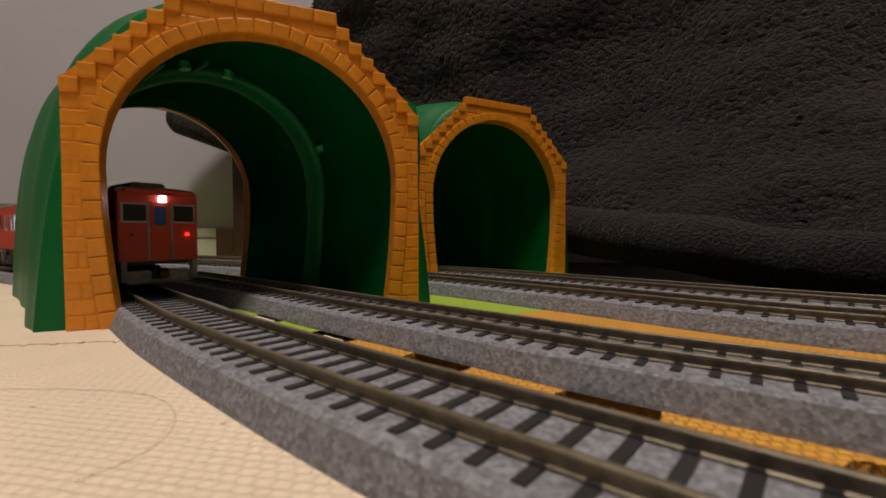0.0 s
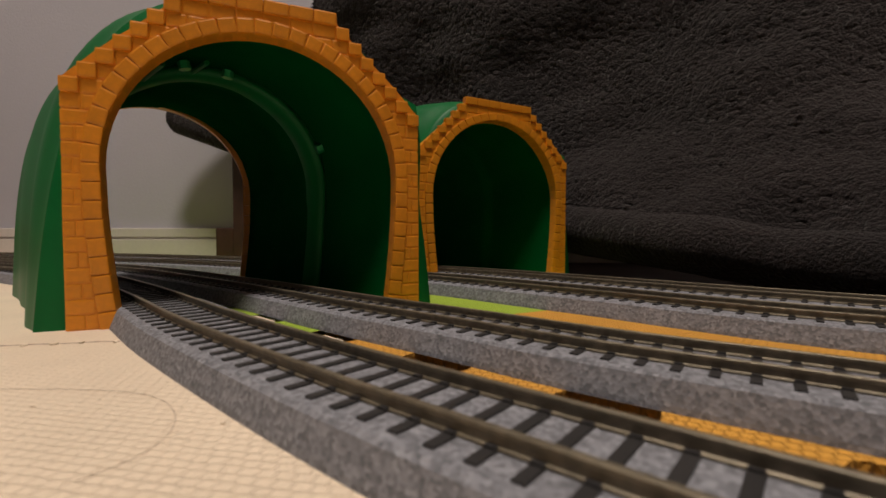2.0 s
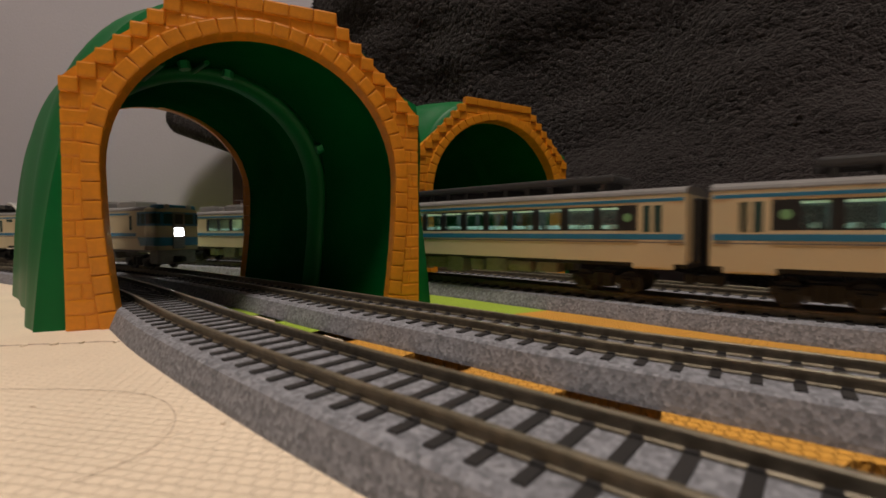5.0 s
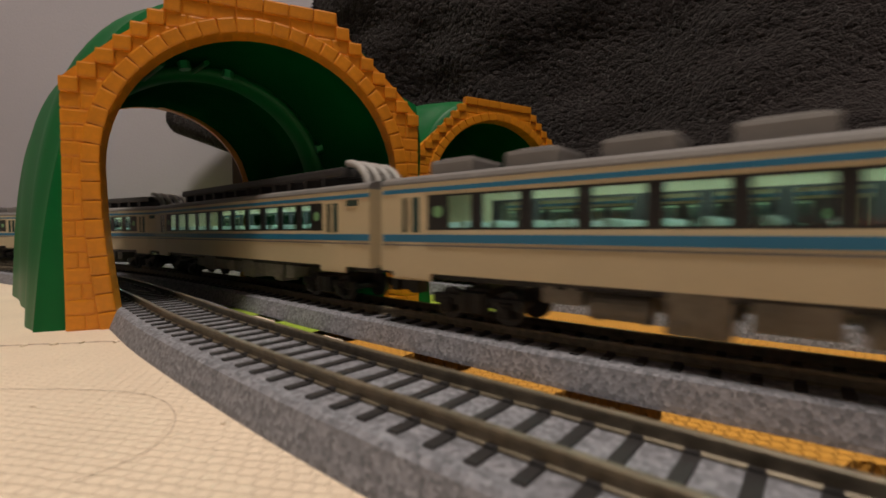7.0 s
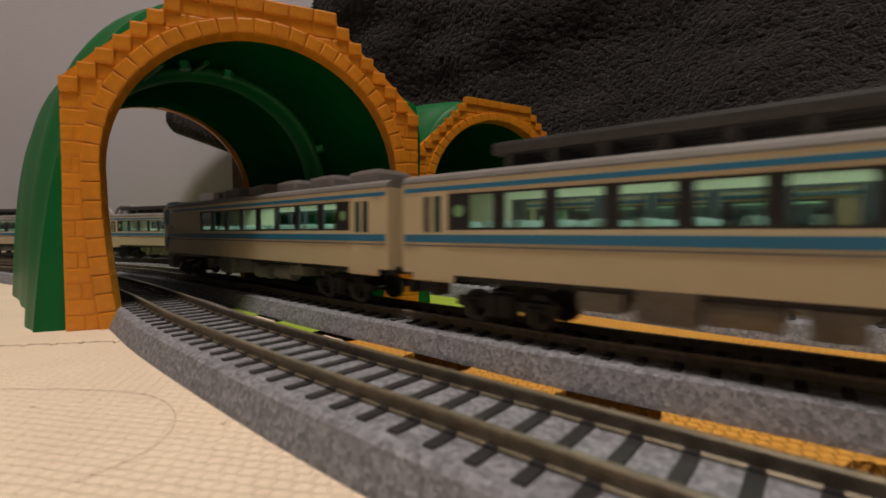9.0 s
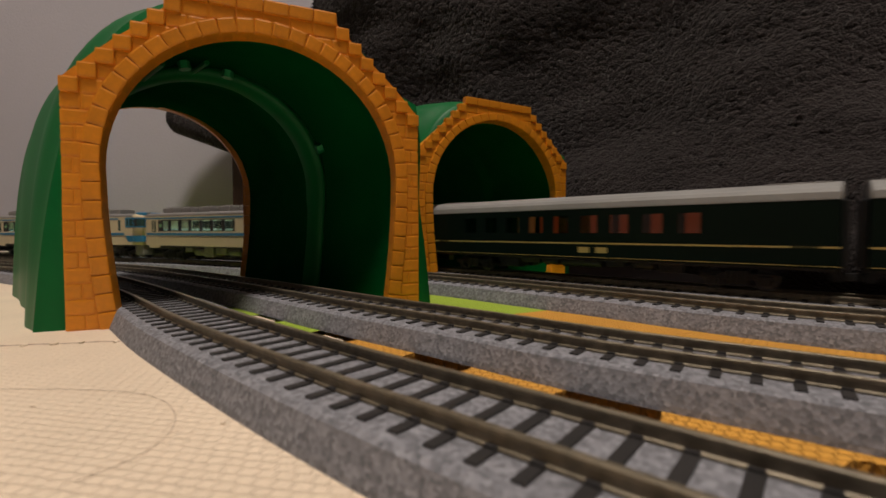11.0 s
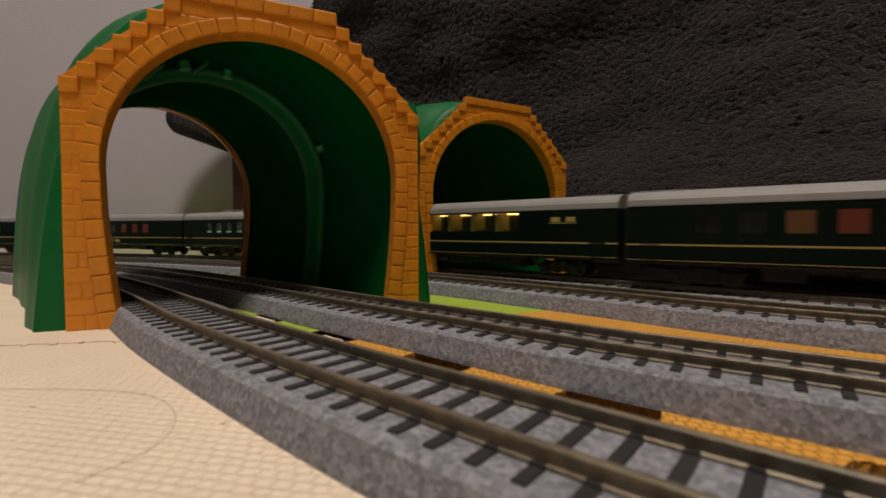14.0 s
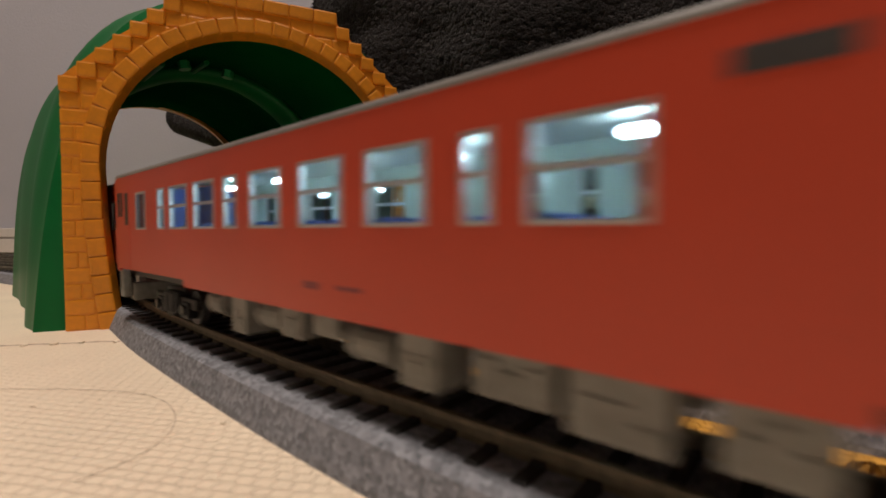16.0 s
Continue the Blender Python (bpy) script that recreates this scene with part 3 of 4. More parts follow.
# ---- draped fleece blanket over a low table ----
def build_blanket():
    hem = [(-400, 700, 196), (-300, 690, 160), (-120, 640, 90), (40, 560, 48), (150, 470, 22), (290, 292, -2), (480, 100, -4), (1100, -560, -4)]
    top = [(-160, 720, 345), (-130, 705, 560), (40, 610, 640), (200, 545, 640), (370, 470, 640), (600, 460, 640), (960, 330, 640), (1520, -400, 640)]
    h = np.array(hem, float)
    t = np.array(top, float)
    nv = 290
    uu = np.concatenate([np.linspace(0, 5.2, 520), np.linspace(5.2, 7, 81)[1:]])

    def curve(c, u):
        return np.array([np.interp(u, range(8), c[:, i]) for i in range(3)])
    hs = np.array([curve(h, u) for u in uu])
    ts = np.array([curve(t, u) for u in uu])
    for _ in range(30):
        hs[1:-1] = (hs[:-2] + 2 * hs[1:-1] + hs[2:]) / 4
        ts[1:-1] = (ts[:-2] + 2 * ts[1:-1] + ts[2:]) / 4
    nu = len(uu)
    verts, faces = [], []
    nrm = np.array([-0.70, -0.66, 0.28])
    rolled = 12
    for i in range(nu):
        for j in range(nv + rolled):
            if j < rolled:
                # the rolled hem
                a = math.pi * (j / rolled * 1.08 - 0.08)
                rad = 21 + 4 * noise.noise((uu[i] * 3, 0, 7))
                c = hs[i] + np.array([0.5, 0.45, 0]) * 2
                p = c + np.array([-0.70, -0.66, 0]) * rad * math.sin(a) + np.array([0, 0, 1]) * rad * (1 - math.cos(a))*0.9 - np.array([0, 0, 1]) * 2
                k = 1.0
            else:
                v = (j - rolled) / (nv - 1)
                p = hs[i] * (1 - v) + ts[i] * v
                p = p + np.array([0, 0, 1]) * 36 * (1 - v) ** 2 + np.array([0.5, 0.45, 0]) * (620 * v * (1 - v) ** 3.2 + 20 * (1 - v) ** 10)
                k = 1.0
            x, y, z = p
            soft = 30 * noise.noise((x * 0.006, y * 0.006, z * 0.0065 + 3)) + 9 * noise.noise((x * 0.013 + 9, y * 0.013, z * 0.02))
            pile = 1.9 * noise.noise((x * 0.16 + 2 * noise.noise((x * 0.03, y * 0.03, z * 0.03)), y * 0.16, z * 0.22)) + 1.4 * noise.noise((x * 0.3, y * 0.3, z * 0.34))
            p = p + nrm * (soft * (0.3 if j < rolled else 1.0) + pile)
            p[1] = min(p[1], WALL_Y - 16)
            verts.append((p[0], p[1], max(p[2], -8)))
    m = nv + rolled
    for i in range(nu - 1):
        for j in range(m - 1):
            faces.append((i * m + j, (i + 1) * m + j, (i + 1) * m + j + 1, i * m + j + 1))
    ob = from_lists("blanket", verts, faces, M_FLEECE, None, True)
    tagged(ob, "dark charcoal fleece blanket draped over a low table", "blanket")
    sol = ob.modifiers.new("thickness", "SOLIDIFY")
    sol.thickness, sol.offset = 0.006, 1.0
    table = thing("low_table", "dark wooden low table under the blanket", "table")
    part("tabletop", boxes((-100, 1150, 742, 753, 600, 620), bevel=2), M_WOOD, table)
    leg = boxes((-325, -296, 700, 730, -10.5, 600), bevel=2)
    box(leg, -352, -325, 700, 730, -10.5, 46, bevel=2)
    part("leg", leg, M_WOOD, table)
    part("leg", boxes((1085, 1125, 725, 752, -10.5, 600), bevel=3), M_WOOD, table)
    part("apron", boxes((-325, 1125, 744, 752, 560, 600)), M_WOOD, table)
    return ob


def build_hair():
    cu = bpy.data.curves.new("hair_strand", "CURVE")
    cu.dimensions, cu.bevel_depth, cu.bevel_resolution = "3D", 0.000045, 1
    sp = cu.splines.new("NURBS")
    pts = [(-140, 111), (-108, 112), (-84, 112), (-68, 107.5), (-56.5, 96), (-52, 84), (-53.5, 76), (-58, 70)]
    sp.points.add(len(pts) - 1)
    for p, (x, y) in zip(sp.points, pts):
        p.co = (x * MM, y * MM, 0.0003, 1)
    sp.use_endpoint_u, sp.order_u = True, 4
    ob = new("hair_strand", cu)
    cu.materials.append(M_HAIR)
    tagged(ob, "thin loose dark hair lying on the beige mat", "hair")


def build_crumbs():
    rng = random.Random(5)
    for x, y, r in ((-146, 156, 1.3), (-137, 158, 1.6), (-129, 160, 1.2), (-110, 163, 1.2), (-93, 101, 0.6), (-45.5, 92, 0.7), (-118, 161, 0.9), (-67, 120, 0.4)):
        bm = bmesh.new()
        bmesh.ops.create_icosphere(bm, subdivisions=1, radius=r)
        for v in bm.verts:
            v.co *= rng.uniform(0.7, 1.2)
            v.co.z *= 0.35
        ob = part("crumb", bm, M_BEIGE, None, "", True)
        ob.location = (x * MM, y * MM, 0.0002)
        tagged(ob, "tiny flake of torn beige foam on the mat", "crumb", "foam crumbs")


def build_mat_joint():
    """The frayed butt joint of two mats beside the tunnel foot."""
    verts, faces = [], []
    n = 120
    for i in range(n):
        t = i / (n - 1)
        x, y = -330 + 232 * t, 122.5 + 43.5 * t
        w = 0.25 + 0.35 * abs(noise.noise((t * 40, 2, 0)))
        off = 0.9 * noise.noise((t * 23, 0, 5))
        verts += [(x, y - w + off, 0.03), (x, y + w + off, 0.03), (x, y + w * 0.3 + off, 0.18 + 0.3 * abs(noise.noise((t * 31, 7, 0))))]
    for i in range(n - 1):
        a, b = i * 3, i * 3 + 3
        faces += [(a, b, b + 2, a + 2), (a + 2, b + 2, b + 1, a + 1)]
    ob = from_lists("mat_joint", verts, faces, M_JOINT)
    tagged(ob, "frayed joint between two beige foam mats", "mat joint", "", "structure")


build_room()
build_mats()
build_mat_joint()
build_tunnel((-81.3, 208.5), (-212.0, 330.0), 24.0, 1.0, True)
build_tunnel((48.0, 388.0), (-88.0, 480.0), 29.4, 1.035)
build_blanket()
build_hair()
build_crumbs()


# ---- rolling stock; x runs to the front, z from the rail top ----
def section(half, z0, zg, zr, n=12):
    """Cross-section of a car from one sill over the roof to the other."""
    pts = [(-half, z0), (-half, zg)]
    for i in range(1, n):
        a = math.pi - math.pi * i / n
        pts.append((half * (abs(math.cos(a)) ** 0.75) * math.copysign(1, math.cos(a)), zg + (zr - zg) * math.sin(a) ** 0.8))
    pts += [(half, zg), (half, z0)]
    return pts


def side_walls(parent, x0, x1, half, z0, zg, openings, mat, t=1.0, other=None):
    """Both side walls with real window openings (xa, xb, za, zb), x ordered and apart; other: those of the left side."""
    bm = bmesh.new()
    for sgn in (-1, 1):
        ya, yb = sorted((sgn * half, sgn * (half - t)))
        x = x0
        for a, b, za, zb in (other if other and sgn > 0 else openings):
            box(bm, x, a, ya, yb, z0, zg)
            box(bm, a, b, ya, yb, z0, za)
            box(bm, a, b, ya, yb, zb, zg)
            x = b
        box(bm, x, x1, ya, yb, z0, zg)
    bmesh.ops.remove_doubles(bm, verts=bm.verts, dist=0.001)
    return part("body", bm, mat, parent)


def roof_part(parent, x0, x1, half, zg, zr, mat):
    sec = section(half + 0.15, zg, zg + 0.6, zr)
    v, f = sweep(lambda i: [((x0, x1)[i], y, z) for y, z in sec], 2, True, True)
    ob = from_lists("roof", v, f, mat, parent)
    return ob


def bogie(parent, x, mat=None):
    b = part("bogie", boxes((x - 5, x + 5, -11, 11, 5, 11), bevel=0.4), mat or M_BLACK, parent)
    for sgn in (-1, 1):
        def span(a, c):
            return sorted((sgn * a, sgn * c))
        ya, yb = span(10.4, 12.2)
        yc, yd = span(10.0, 13.2)
        bm = boxes((x - 17, x + 17, ya, yb, 5.2, 8.6), (x - 13.5, x - 8.5, yc, yd, 2.4, 7.4), (x + 8.5, x + 13.5, yc, yd, 2.4, 7.4), (x - 5, x + 5, yc, yd, 3.2, 10), bevel=0.5)
        for dx in (-11, 11):
            tube(bm, (x + dx, yc, 5.0), (x + dx, sgn * 14.0, 5.0) if sgn > 0 else (x + dx, -14.0, 5.0), 1.7, 12)
        for dx in (-2.6, 2.6):
            tube(bm, (x + dx, sgn * 13.0, 3.6), (x + dx, sgn * 13.0, 9.6), 1.5, 10)
        part("side_frame", bm, mat or M_BLACK, b)
    for dx in (-11, 11):
        bm = bmesh.new()
        for sy in (-1, 1):
            tube(bm, (x + dx, sy * 7.6, 5.3), (x + dx, sy * 9.9, 5.3), 5.2, 18)
        tube(bm, (x + dx, -8, 5.3), (x + dx, 8, 5.3), 1.2, 8)
        part("wheelset", bm, M_DARK, b)


def under_boxes(parent, x0, x1, seed, mat, zlow=4.5, ztop=15.0):
    """Boxes, tanks and pipes hung under the floor."""
    rng = random.Random(seed)
    x = x0
    while x < x1 - 6:
        w = rng.uniform(7, 17)
        d = rng.uniform(0, 3.5)
        zb = rng.uniform(zlow, zlow + 4.5)
        xe = min(x1, x + w)
        for sgn in (-1, 1):
            ya, yb = sorted((sgn * (15.8 - d), sgn * (7.0 - d)))
            face = sgn * (15.8 - d)
            if rng.random() < 0.72:
                bm = boxes((x, xe, ya, yb, zb, ztop), bevel=0.5)
                body = part("equipment_box", bm, mat, parent)
                for k in range(rng.randint(1, 3)):
                    xa = x + 1 + k * (xe - x - 2) / 3
                    fa, fb = sorted((face - sgn * 0.1, face + sgn * 0.35))
                    part("access_plate", boxes((xa, xa + (xe - x) / 4, fa, fb, zb + 1, zb + rng.uniform(3, 6)), bevel=0.12), mat, body)
            else:
                bm = bmesh.new()
                tube(bm, (x, sgn * (12 - d), zb + 4), (xe, sgn * (12 - d), zb + 4), 3.4, 16)
                for xx in (x + 1.5, xe - 1.5):
                    tube(bm, (xx - 0.5, sgn * (12 - d), zb + 4), (xx + 0.5, sgn * (12 - d), zb + 4), 3.8, 16)
                part("air_tank", bm, mat, parent)
        x = xe + rng.uniform(1.0, 5.0)
    for sgn in (-1, 1):
        bm = bmesh.new()
        tube(bm, (x0, sgn * 14.6, ztop - 1.2), (x1, sgn * 14.6, ztop - 1.2), 0.5, 6)
        part("pipe", bm, M_DARK, parent)


def coupler(parent, x, sgn):
    part("coupler", boxes((min(x, x + sgn * 7), max(x, x + sgn * 7), -2, 2, 6.5, 10), (x - 2, x + 2, -3.4, 3.4, 5.8, 10.6), bevel=0.4), M_BLACK, parent)


def cabin(parent, x0, x1, half, zf, seats, seat_mat, light, zl, wall=None, pitch=11.0):
    part("cabin_floor", boxes((x0, x1, -half + 1.2, half - 1.2, zf, zf + 1)), M_DARK, parent)
    bm = bmesh.new()
    x = x0 + 6
    while x < x1 - 6:
        for y0, y1 in ((-half + 2, -3), (3, half - 2)):
            box(bm, x, x + 2.2, y0, y1, zf + 1, zf + 11, bevel=0.5)
            box(bm, x + 2, x + 7, y0, y1, zf + 1, zf + 5, bevel=0.5)
        x += pitch
    part("seats", bm, seat_mat, parent)
    if light is not None:
        part("cabin_light", boxes((x0 + 4, x1 - 4, -2.2, 2.2, zl - 0.8, zl)), light, parent)


def express_car(L, cab, seed):
    """Cream express diesel car with blue lines; cab: nose at the front end."""
    root = thing("express_railcar", "cream model express railcar with blue waist and roof lines, windows lit", "model train", "cream express train")
    h, half = L / 2, 17.6
    z0, zg, zr = 15.2, 44.4, 48.3
    rear, fore = -h + 2, h - (15 if cab else 2)
    wa, wb = (-h + 26, h - 93) if cab else (-h + 24, h - 34)
    wl = h - 67 if cab else wb  # the window band runs further forward on the left side
    body = side_walls(root, rear, fore, half, z0, zg, [(wa, wb, 29.2, 40.4)], M_CREAM, 1.0, [(wa, wl, 29.2, 40.4)])
    part("end_wall", boxes((rear, rear + 1, -half + 1, half - 1, z0, zg)), M_CREAM, root)
    if not cab:
        part("end_wall", boxes((fore - 1, fore, -half + 1, half - 1, z0, zg)), M_CREAM, root)
    roof_part(root, rear, fore, half, zg, zr, M_ROOF)
    # window band: black posts between panes
    for sgn in (-1, 1):
        end = wl if sgn > 0 else wb
        count = int(round((end - wa) / (17.2 if cab else 16.4)))
        step = (end - wa) / count
        for i in range(count + 1):
            w = 1.9 if 0 < i < count else 3.2
            x = wa + i * step
            ya, yb = sorted((sgn * (half - 0.25), sgn * (half - 1.0)))
            part("window_post", boxes((max(wa, x - w), min(end, x + w), ya, yb, 29.9, 39.8)), M_BLACK, root)
            if i < count:
                ya, yb = sorted((sgn * (half - 0.6), sgn * (half - 0.9)))
                p = part("window_pane", boxes((x + 1.9, x + step - 1.9, ya, yb, 29.9, 39.8)), M_GLASS, root)
                p.visible_shadow = False
    for sgn in (-1, 1):
        ya, yb = sorted((sgn * (half - 0.3), sgn * (half - 1.0)))
        end = wl if sgn > 0 else wb
        part("window_rail", boxes((wa, end, ya, yb, 29.2, 29.9)), M_BLACK, root)
        part("window_rail", boxes((wa, end, ya, yb, 39.8, 40.4)), M_BLACK, root)
        # dark end panels of the window band, each with a round green plate
        for xa, xb in (((wa - 2.4, wa + 6.0),) if cab else ((wa - 2.4, wa + 6.0), (end - 6.0, end + 2.4))):
            ya, yb = sorted((sgn * (half - 0.2), sgn * (half + 0.06)))
            dark = part("black_panel", boxes((xa, xb, ya, yb, 29.2, 40.4)), M_BLACK, root)
            bm = bmesh.new()
            tube(bm, ((xa + xb) / 2, sgn * half, 35.0), ((xa + xb) / 2, sgn * (half + 0.16), 35.0), 1.9, 18)
            part("round_plate", bm, M_PLATE, dark, "round pale green plate")
        if not cab:
            ya, yb = sorted((sgn * half, sgn * (half + 0.2)))
            part("end_vent", boxes((h - 15.5, h - 8.5, ya, yb, 38.4, 40.8), bevel=0.08), M_SMOKED, root, "dark green glazed vent")
            part("vent_rim", boxes((h - 15.5, h - 8.5, ya, yb + (0.08 if sgn > 0 else 0), 38.0, 38.4)), M_CREAM, root)
        else:
            ya, yb = sorted((sgn * half, sgn * (half + 0.2)))
            x = h - 21 if sgn > 0 else h - 32.5
            part("cab_door", boxes((x - 1.5, x + 1.5, ya, yb, 30, 41), bevel=0.05), M_SMOKED, root)
    cabin(root, wa - 8, wl + 8, half, 21, True, M_INNER, M_DIM, 43.6)
    # painted lines
    for sgn in (-1, 1):
        for nm, za, zb, mt in (("blue_line", 25.3, 27.8, M_BLUE), ("thin_line", 24.0, 24.5, M_ROOF), ("roof_line", 41.5, 42.9, M_BLUE)):
            y = sgn * (half + 0.22)
            ya, yb = sorted((sgn * half, y))
            part(nm, boxes((rear + 1, fore - ((19 if sgn < 0 else 9) if cab and nm == "roof_line" else (11 if cab and sgn < 0 and nm == "blue_line" else 0)), ya, yb, za, zb)), mt, root)
        for x in ((-h + 16,) if cab else (-h + 15, h - 25)):
            ya, yb = sorted((sgn * (half - 0.4), sgn * (half + 0.18)))
            d = part("door", boxes((x - 6, x + 6, ya, yb, 13.2, 42.4), bevel=0.15), M_CREAM, root)
            part("step_skirt", boxes((x - 8.5, x + 8.5, *sorted((sgn * (half - 1.4), sgn * (half + 0.05))), 12.6, 15.6), bevel=0.5), M_CREAM, root)
            part("door_window", boxes((x - 3.6, x - 0.4, ya, yb + 0.02 if sgn > 0 else yb, 28.5, 40), (x + 1, x + 4, ya - (0.02 if sgn < 0 else 0), yb + (0.02 if sgn > 0 else 0), 28.5, 40)), M_SMOKED, d)
    # roof fittings
    if cab:
        for x in (-h + 26, -h + 55.5, -h + 85, -h + 114.5, -h + 144):
            bm = boxes((x - 9, x + 9, -9, 9, 47, 53), bevel=1.4)
            box(bm, x - 6, x + 6, -6, 6, 53, 53.8, bevel=0.3)
            part("air_conditioner", bm, M_ROOF, root)
        part("intake_cowl", boxes((h - 66, h - 42, -8.5, 8.5, 46.8, 53), bevel=1.4), M_SILVER, root)
        part("roof_fan", boxes((h - 76, h - 68, -5, 5, 47, 52), bevel=1.2), M_SILVER, root)
    else:
        for y in (-9.5, -3.2, 3.2, 9.5):
            part("radiator_panel", boxes((-h + 34, h - 26, y - 2.5, y + 2.5, 51.6, 55.4), bevel=1.1), M_DARK, root)
        x = -h + 38
        while x < h - 28:
            part("radiator_stand", boxes((x, x + 3, -11, 11, 47, 51.8)), M_DARK, root)
            x += 14
        for y in (-8.6, -2.9, 2.9, 8.6):
            def hoop(i):
                a = math.pi * 0.5 * i / 8
                cx2, cz2 = h - 26 + 13 * math.sin(a), 45.5 + 11.5 * math.cos(a)
                return [(cx2 + 1.5 * math.cos(q) * math.sin(a), y + 1.7 * math.sin(q), cz2 + 1.5 * math.cos(q) * math.cos(a)) for q in (k * math.pi / 4 for k in range(8))]
            v3, f3 = sweep(hoop, 9, True, True)
            from_lists("roof_pipe", v3, f3, M_PALE, root, True)
    bogie(root, -h + 38)
    bogie(root, h - (34 if cab else 38))
    under_boxes(root, -h + 62, h - 62, seed, M_UNDER, 5.0, z0 + 0.5)
    part("floor_pan", boxes((rear, fore, -14, 14, z0 - 2, z0 + 1)), M_BLACK, root)
    part("gangway", boxes((-h - 1.0, -h + 2.2, -6.5, 6.5, z0, 43), bevel=0.8), M_BLACK, root, "black rubber gangway bellows")
    coupler(root, -h + 4, -1)
    if not cab:
        part("gangway", boxes((h - 2.2, h + 1.0, -6.5, 6.5, z0, 43), bevel=0.8), M_BLACK, root, "black rubber gangway bellows")
        coupler(root, h - 4, 1)
        return root
    # rounded nose

    def ring(i):
        t = i / 7
        x = h - 15 + 13 * math.sin(t * math.pi / 2)
        k = 1 - 0.17 * (1 - math.cos(t * math.pi / 2)) ** 1.2
        return [(x, y * k, z0 + (z - z0) * (1 - 0.05 * t * t)) for y, z in section(half, z0, zg, zr)]
    v, f = sweep(ring, 8, True, True)
    nose = from_lists("nose", v, f, M_CREAM, root, True)

    def band(name, za, zb, grow, first, mat, label=""):
        """A strip that follows the nose between two heights."""
        def strip(i):
            t = min(1.0, (first + i) / 7)
            x = h - 15 + 13 * math.sin(t * math.pi / 2)
            k = 1 - 0.17 * (1 - math.cos(t * math.pi / 2)) ** 1.2
            y = half * k + grow
            if first + i > 7:
                x, y = h - 2 + grow, y - grow * 1.5
            return [(x, -y, za), (x, y, za), (x, y, zb), (x, -y, zb)]
        v2, f2 = sweep(strip, 9 - first, True, True)
        return from_lists(name, v2, f2, mat, nose, False, label)
    band("blue_mask", 33.2, 43.6, 0.25, 0, M_BLUE, "blue window surround")
    band("windscreen", 34.8, 42.2, 0.4, 1, M_SMOKED, "dark wraparound windscreen")
    band("blue_corner", 18.4, 24.8, 0.25, 1, M_BLUE, "blue lower corner")
    for sgn in (-1, 1):
        ya, yb = sorted((sgn * 15, sgn * 17.95))
        part("side_window", boxes((h - 12.5, h - 8.5, ya, yb, 34.6, 42.2)), M_BLACK, nose)
        part("corner_pillar", boxes((h - 3.6, h - 1.45, sgn * 12.6 - 1.1, sgn * 12.6 + 1.1, 33.4, 43.4)), M_BLUE, nose)
        back = h - 16 if sgn > 0 else h - 24  # the surround runs further back on the right side
        ya, yb = sorted((sgn * (half - 0.4), sgn * (half + 0.27)))
        surround = part("side_surround", boxes((back, h - 14.6, ya, yb, 33.2, 43.6), bevel=0.1), M_BLUE, nose)
        if sgn < 0:
            part("side_glass", boxes((back + 1.6, back + 4.2, ya - 0.1, yb, 34.6, 42.2), (back + 5.2, h - 13.6, ya - 0.1, yb, 34.6, 42.2)), M_SMOKED, surround)
        v4 = [(x, y, z) for y in (ya, yb) for x, z in ((back + 3.5, 18.4), (h - 12.5, 18.4), (h - 12.5, 24.8), (back, 24.8))]
        from_lists("blue_wedge", v4, [(0, 1, 2, 3), (7, 6, 5, 4), (0, 4, 5, 1), (1, 5, 6, 2), (2, 6, 7, 3), (3, 7, 4, 0)], M_BLUE, nose)
        part("roof_lamp", boxes((h - 7, h - 1.6, sgn * 8.4 - 2.0, sgn * 8.4 + 2.0, 45.6, 49.6), bevel=0.9), M_SILVER, nose)
    part("end_door", boxes((h - 4, h - 1.2, -4.6, 4.6, 16, 43.4), bevel=0.3), M_ROOF, nose, "grey centre door")
    part("door_glass", boxes((h - 3, h - 0.95, -3, 3, 34.5, 42)), M_BLACK, nose)
    part("blue_brow", boxes((h - 13.5, h - 2.2, -14.9, 14.9, 43.8, 49.2), bevel=2.2), M_BLUE, nose)
    part("name_sign", boxes((h - 3, h - 0.8, -3.4, 3.4, 25.6, 31.8), bevel=0.5), M_HEAD, nose, "brightly lit square name sign")
    part("snow_skirt", boxes((h - 15, h - 3, -14.5, 14.5, 4.5, 15.5), bevel=1.6), M_UNDER, nose, "grey snow plough skirt")
    coupler(root, h - 3, 1)
    return root


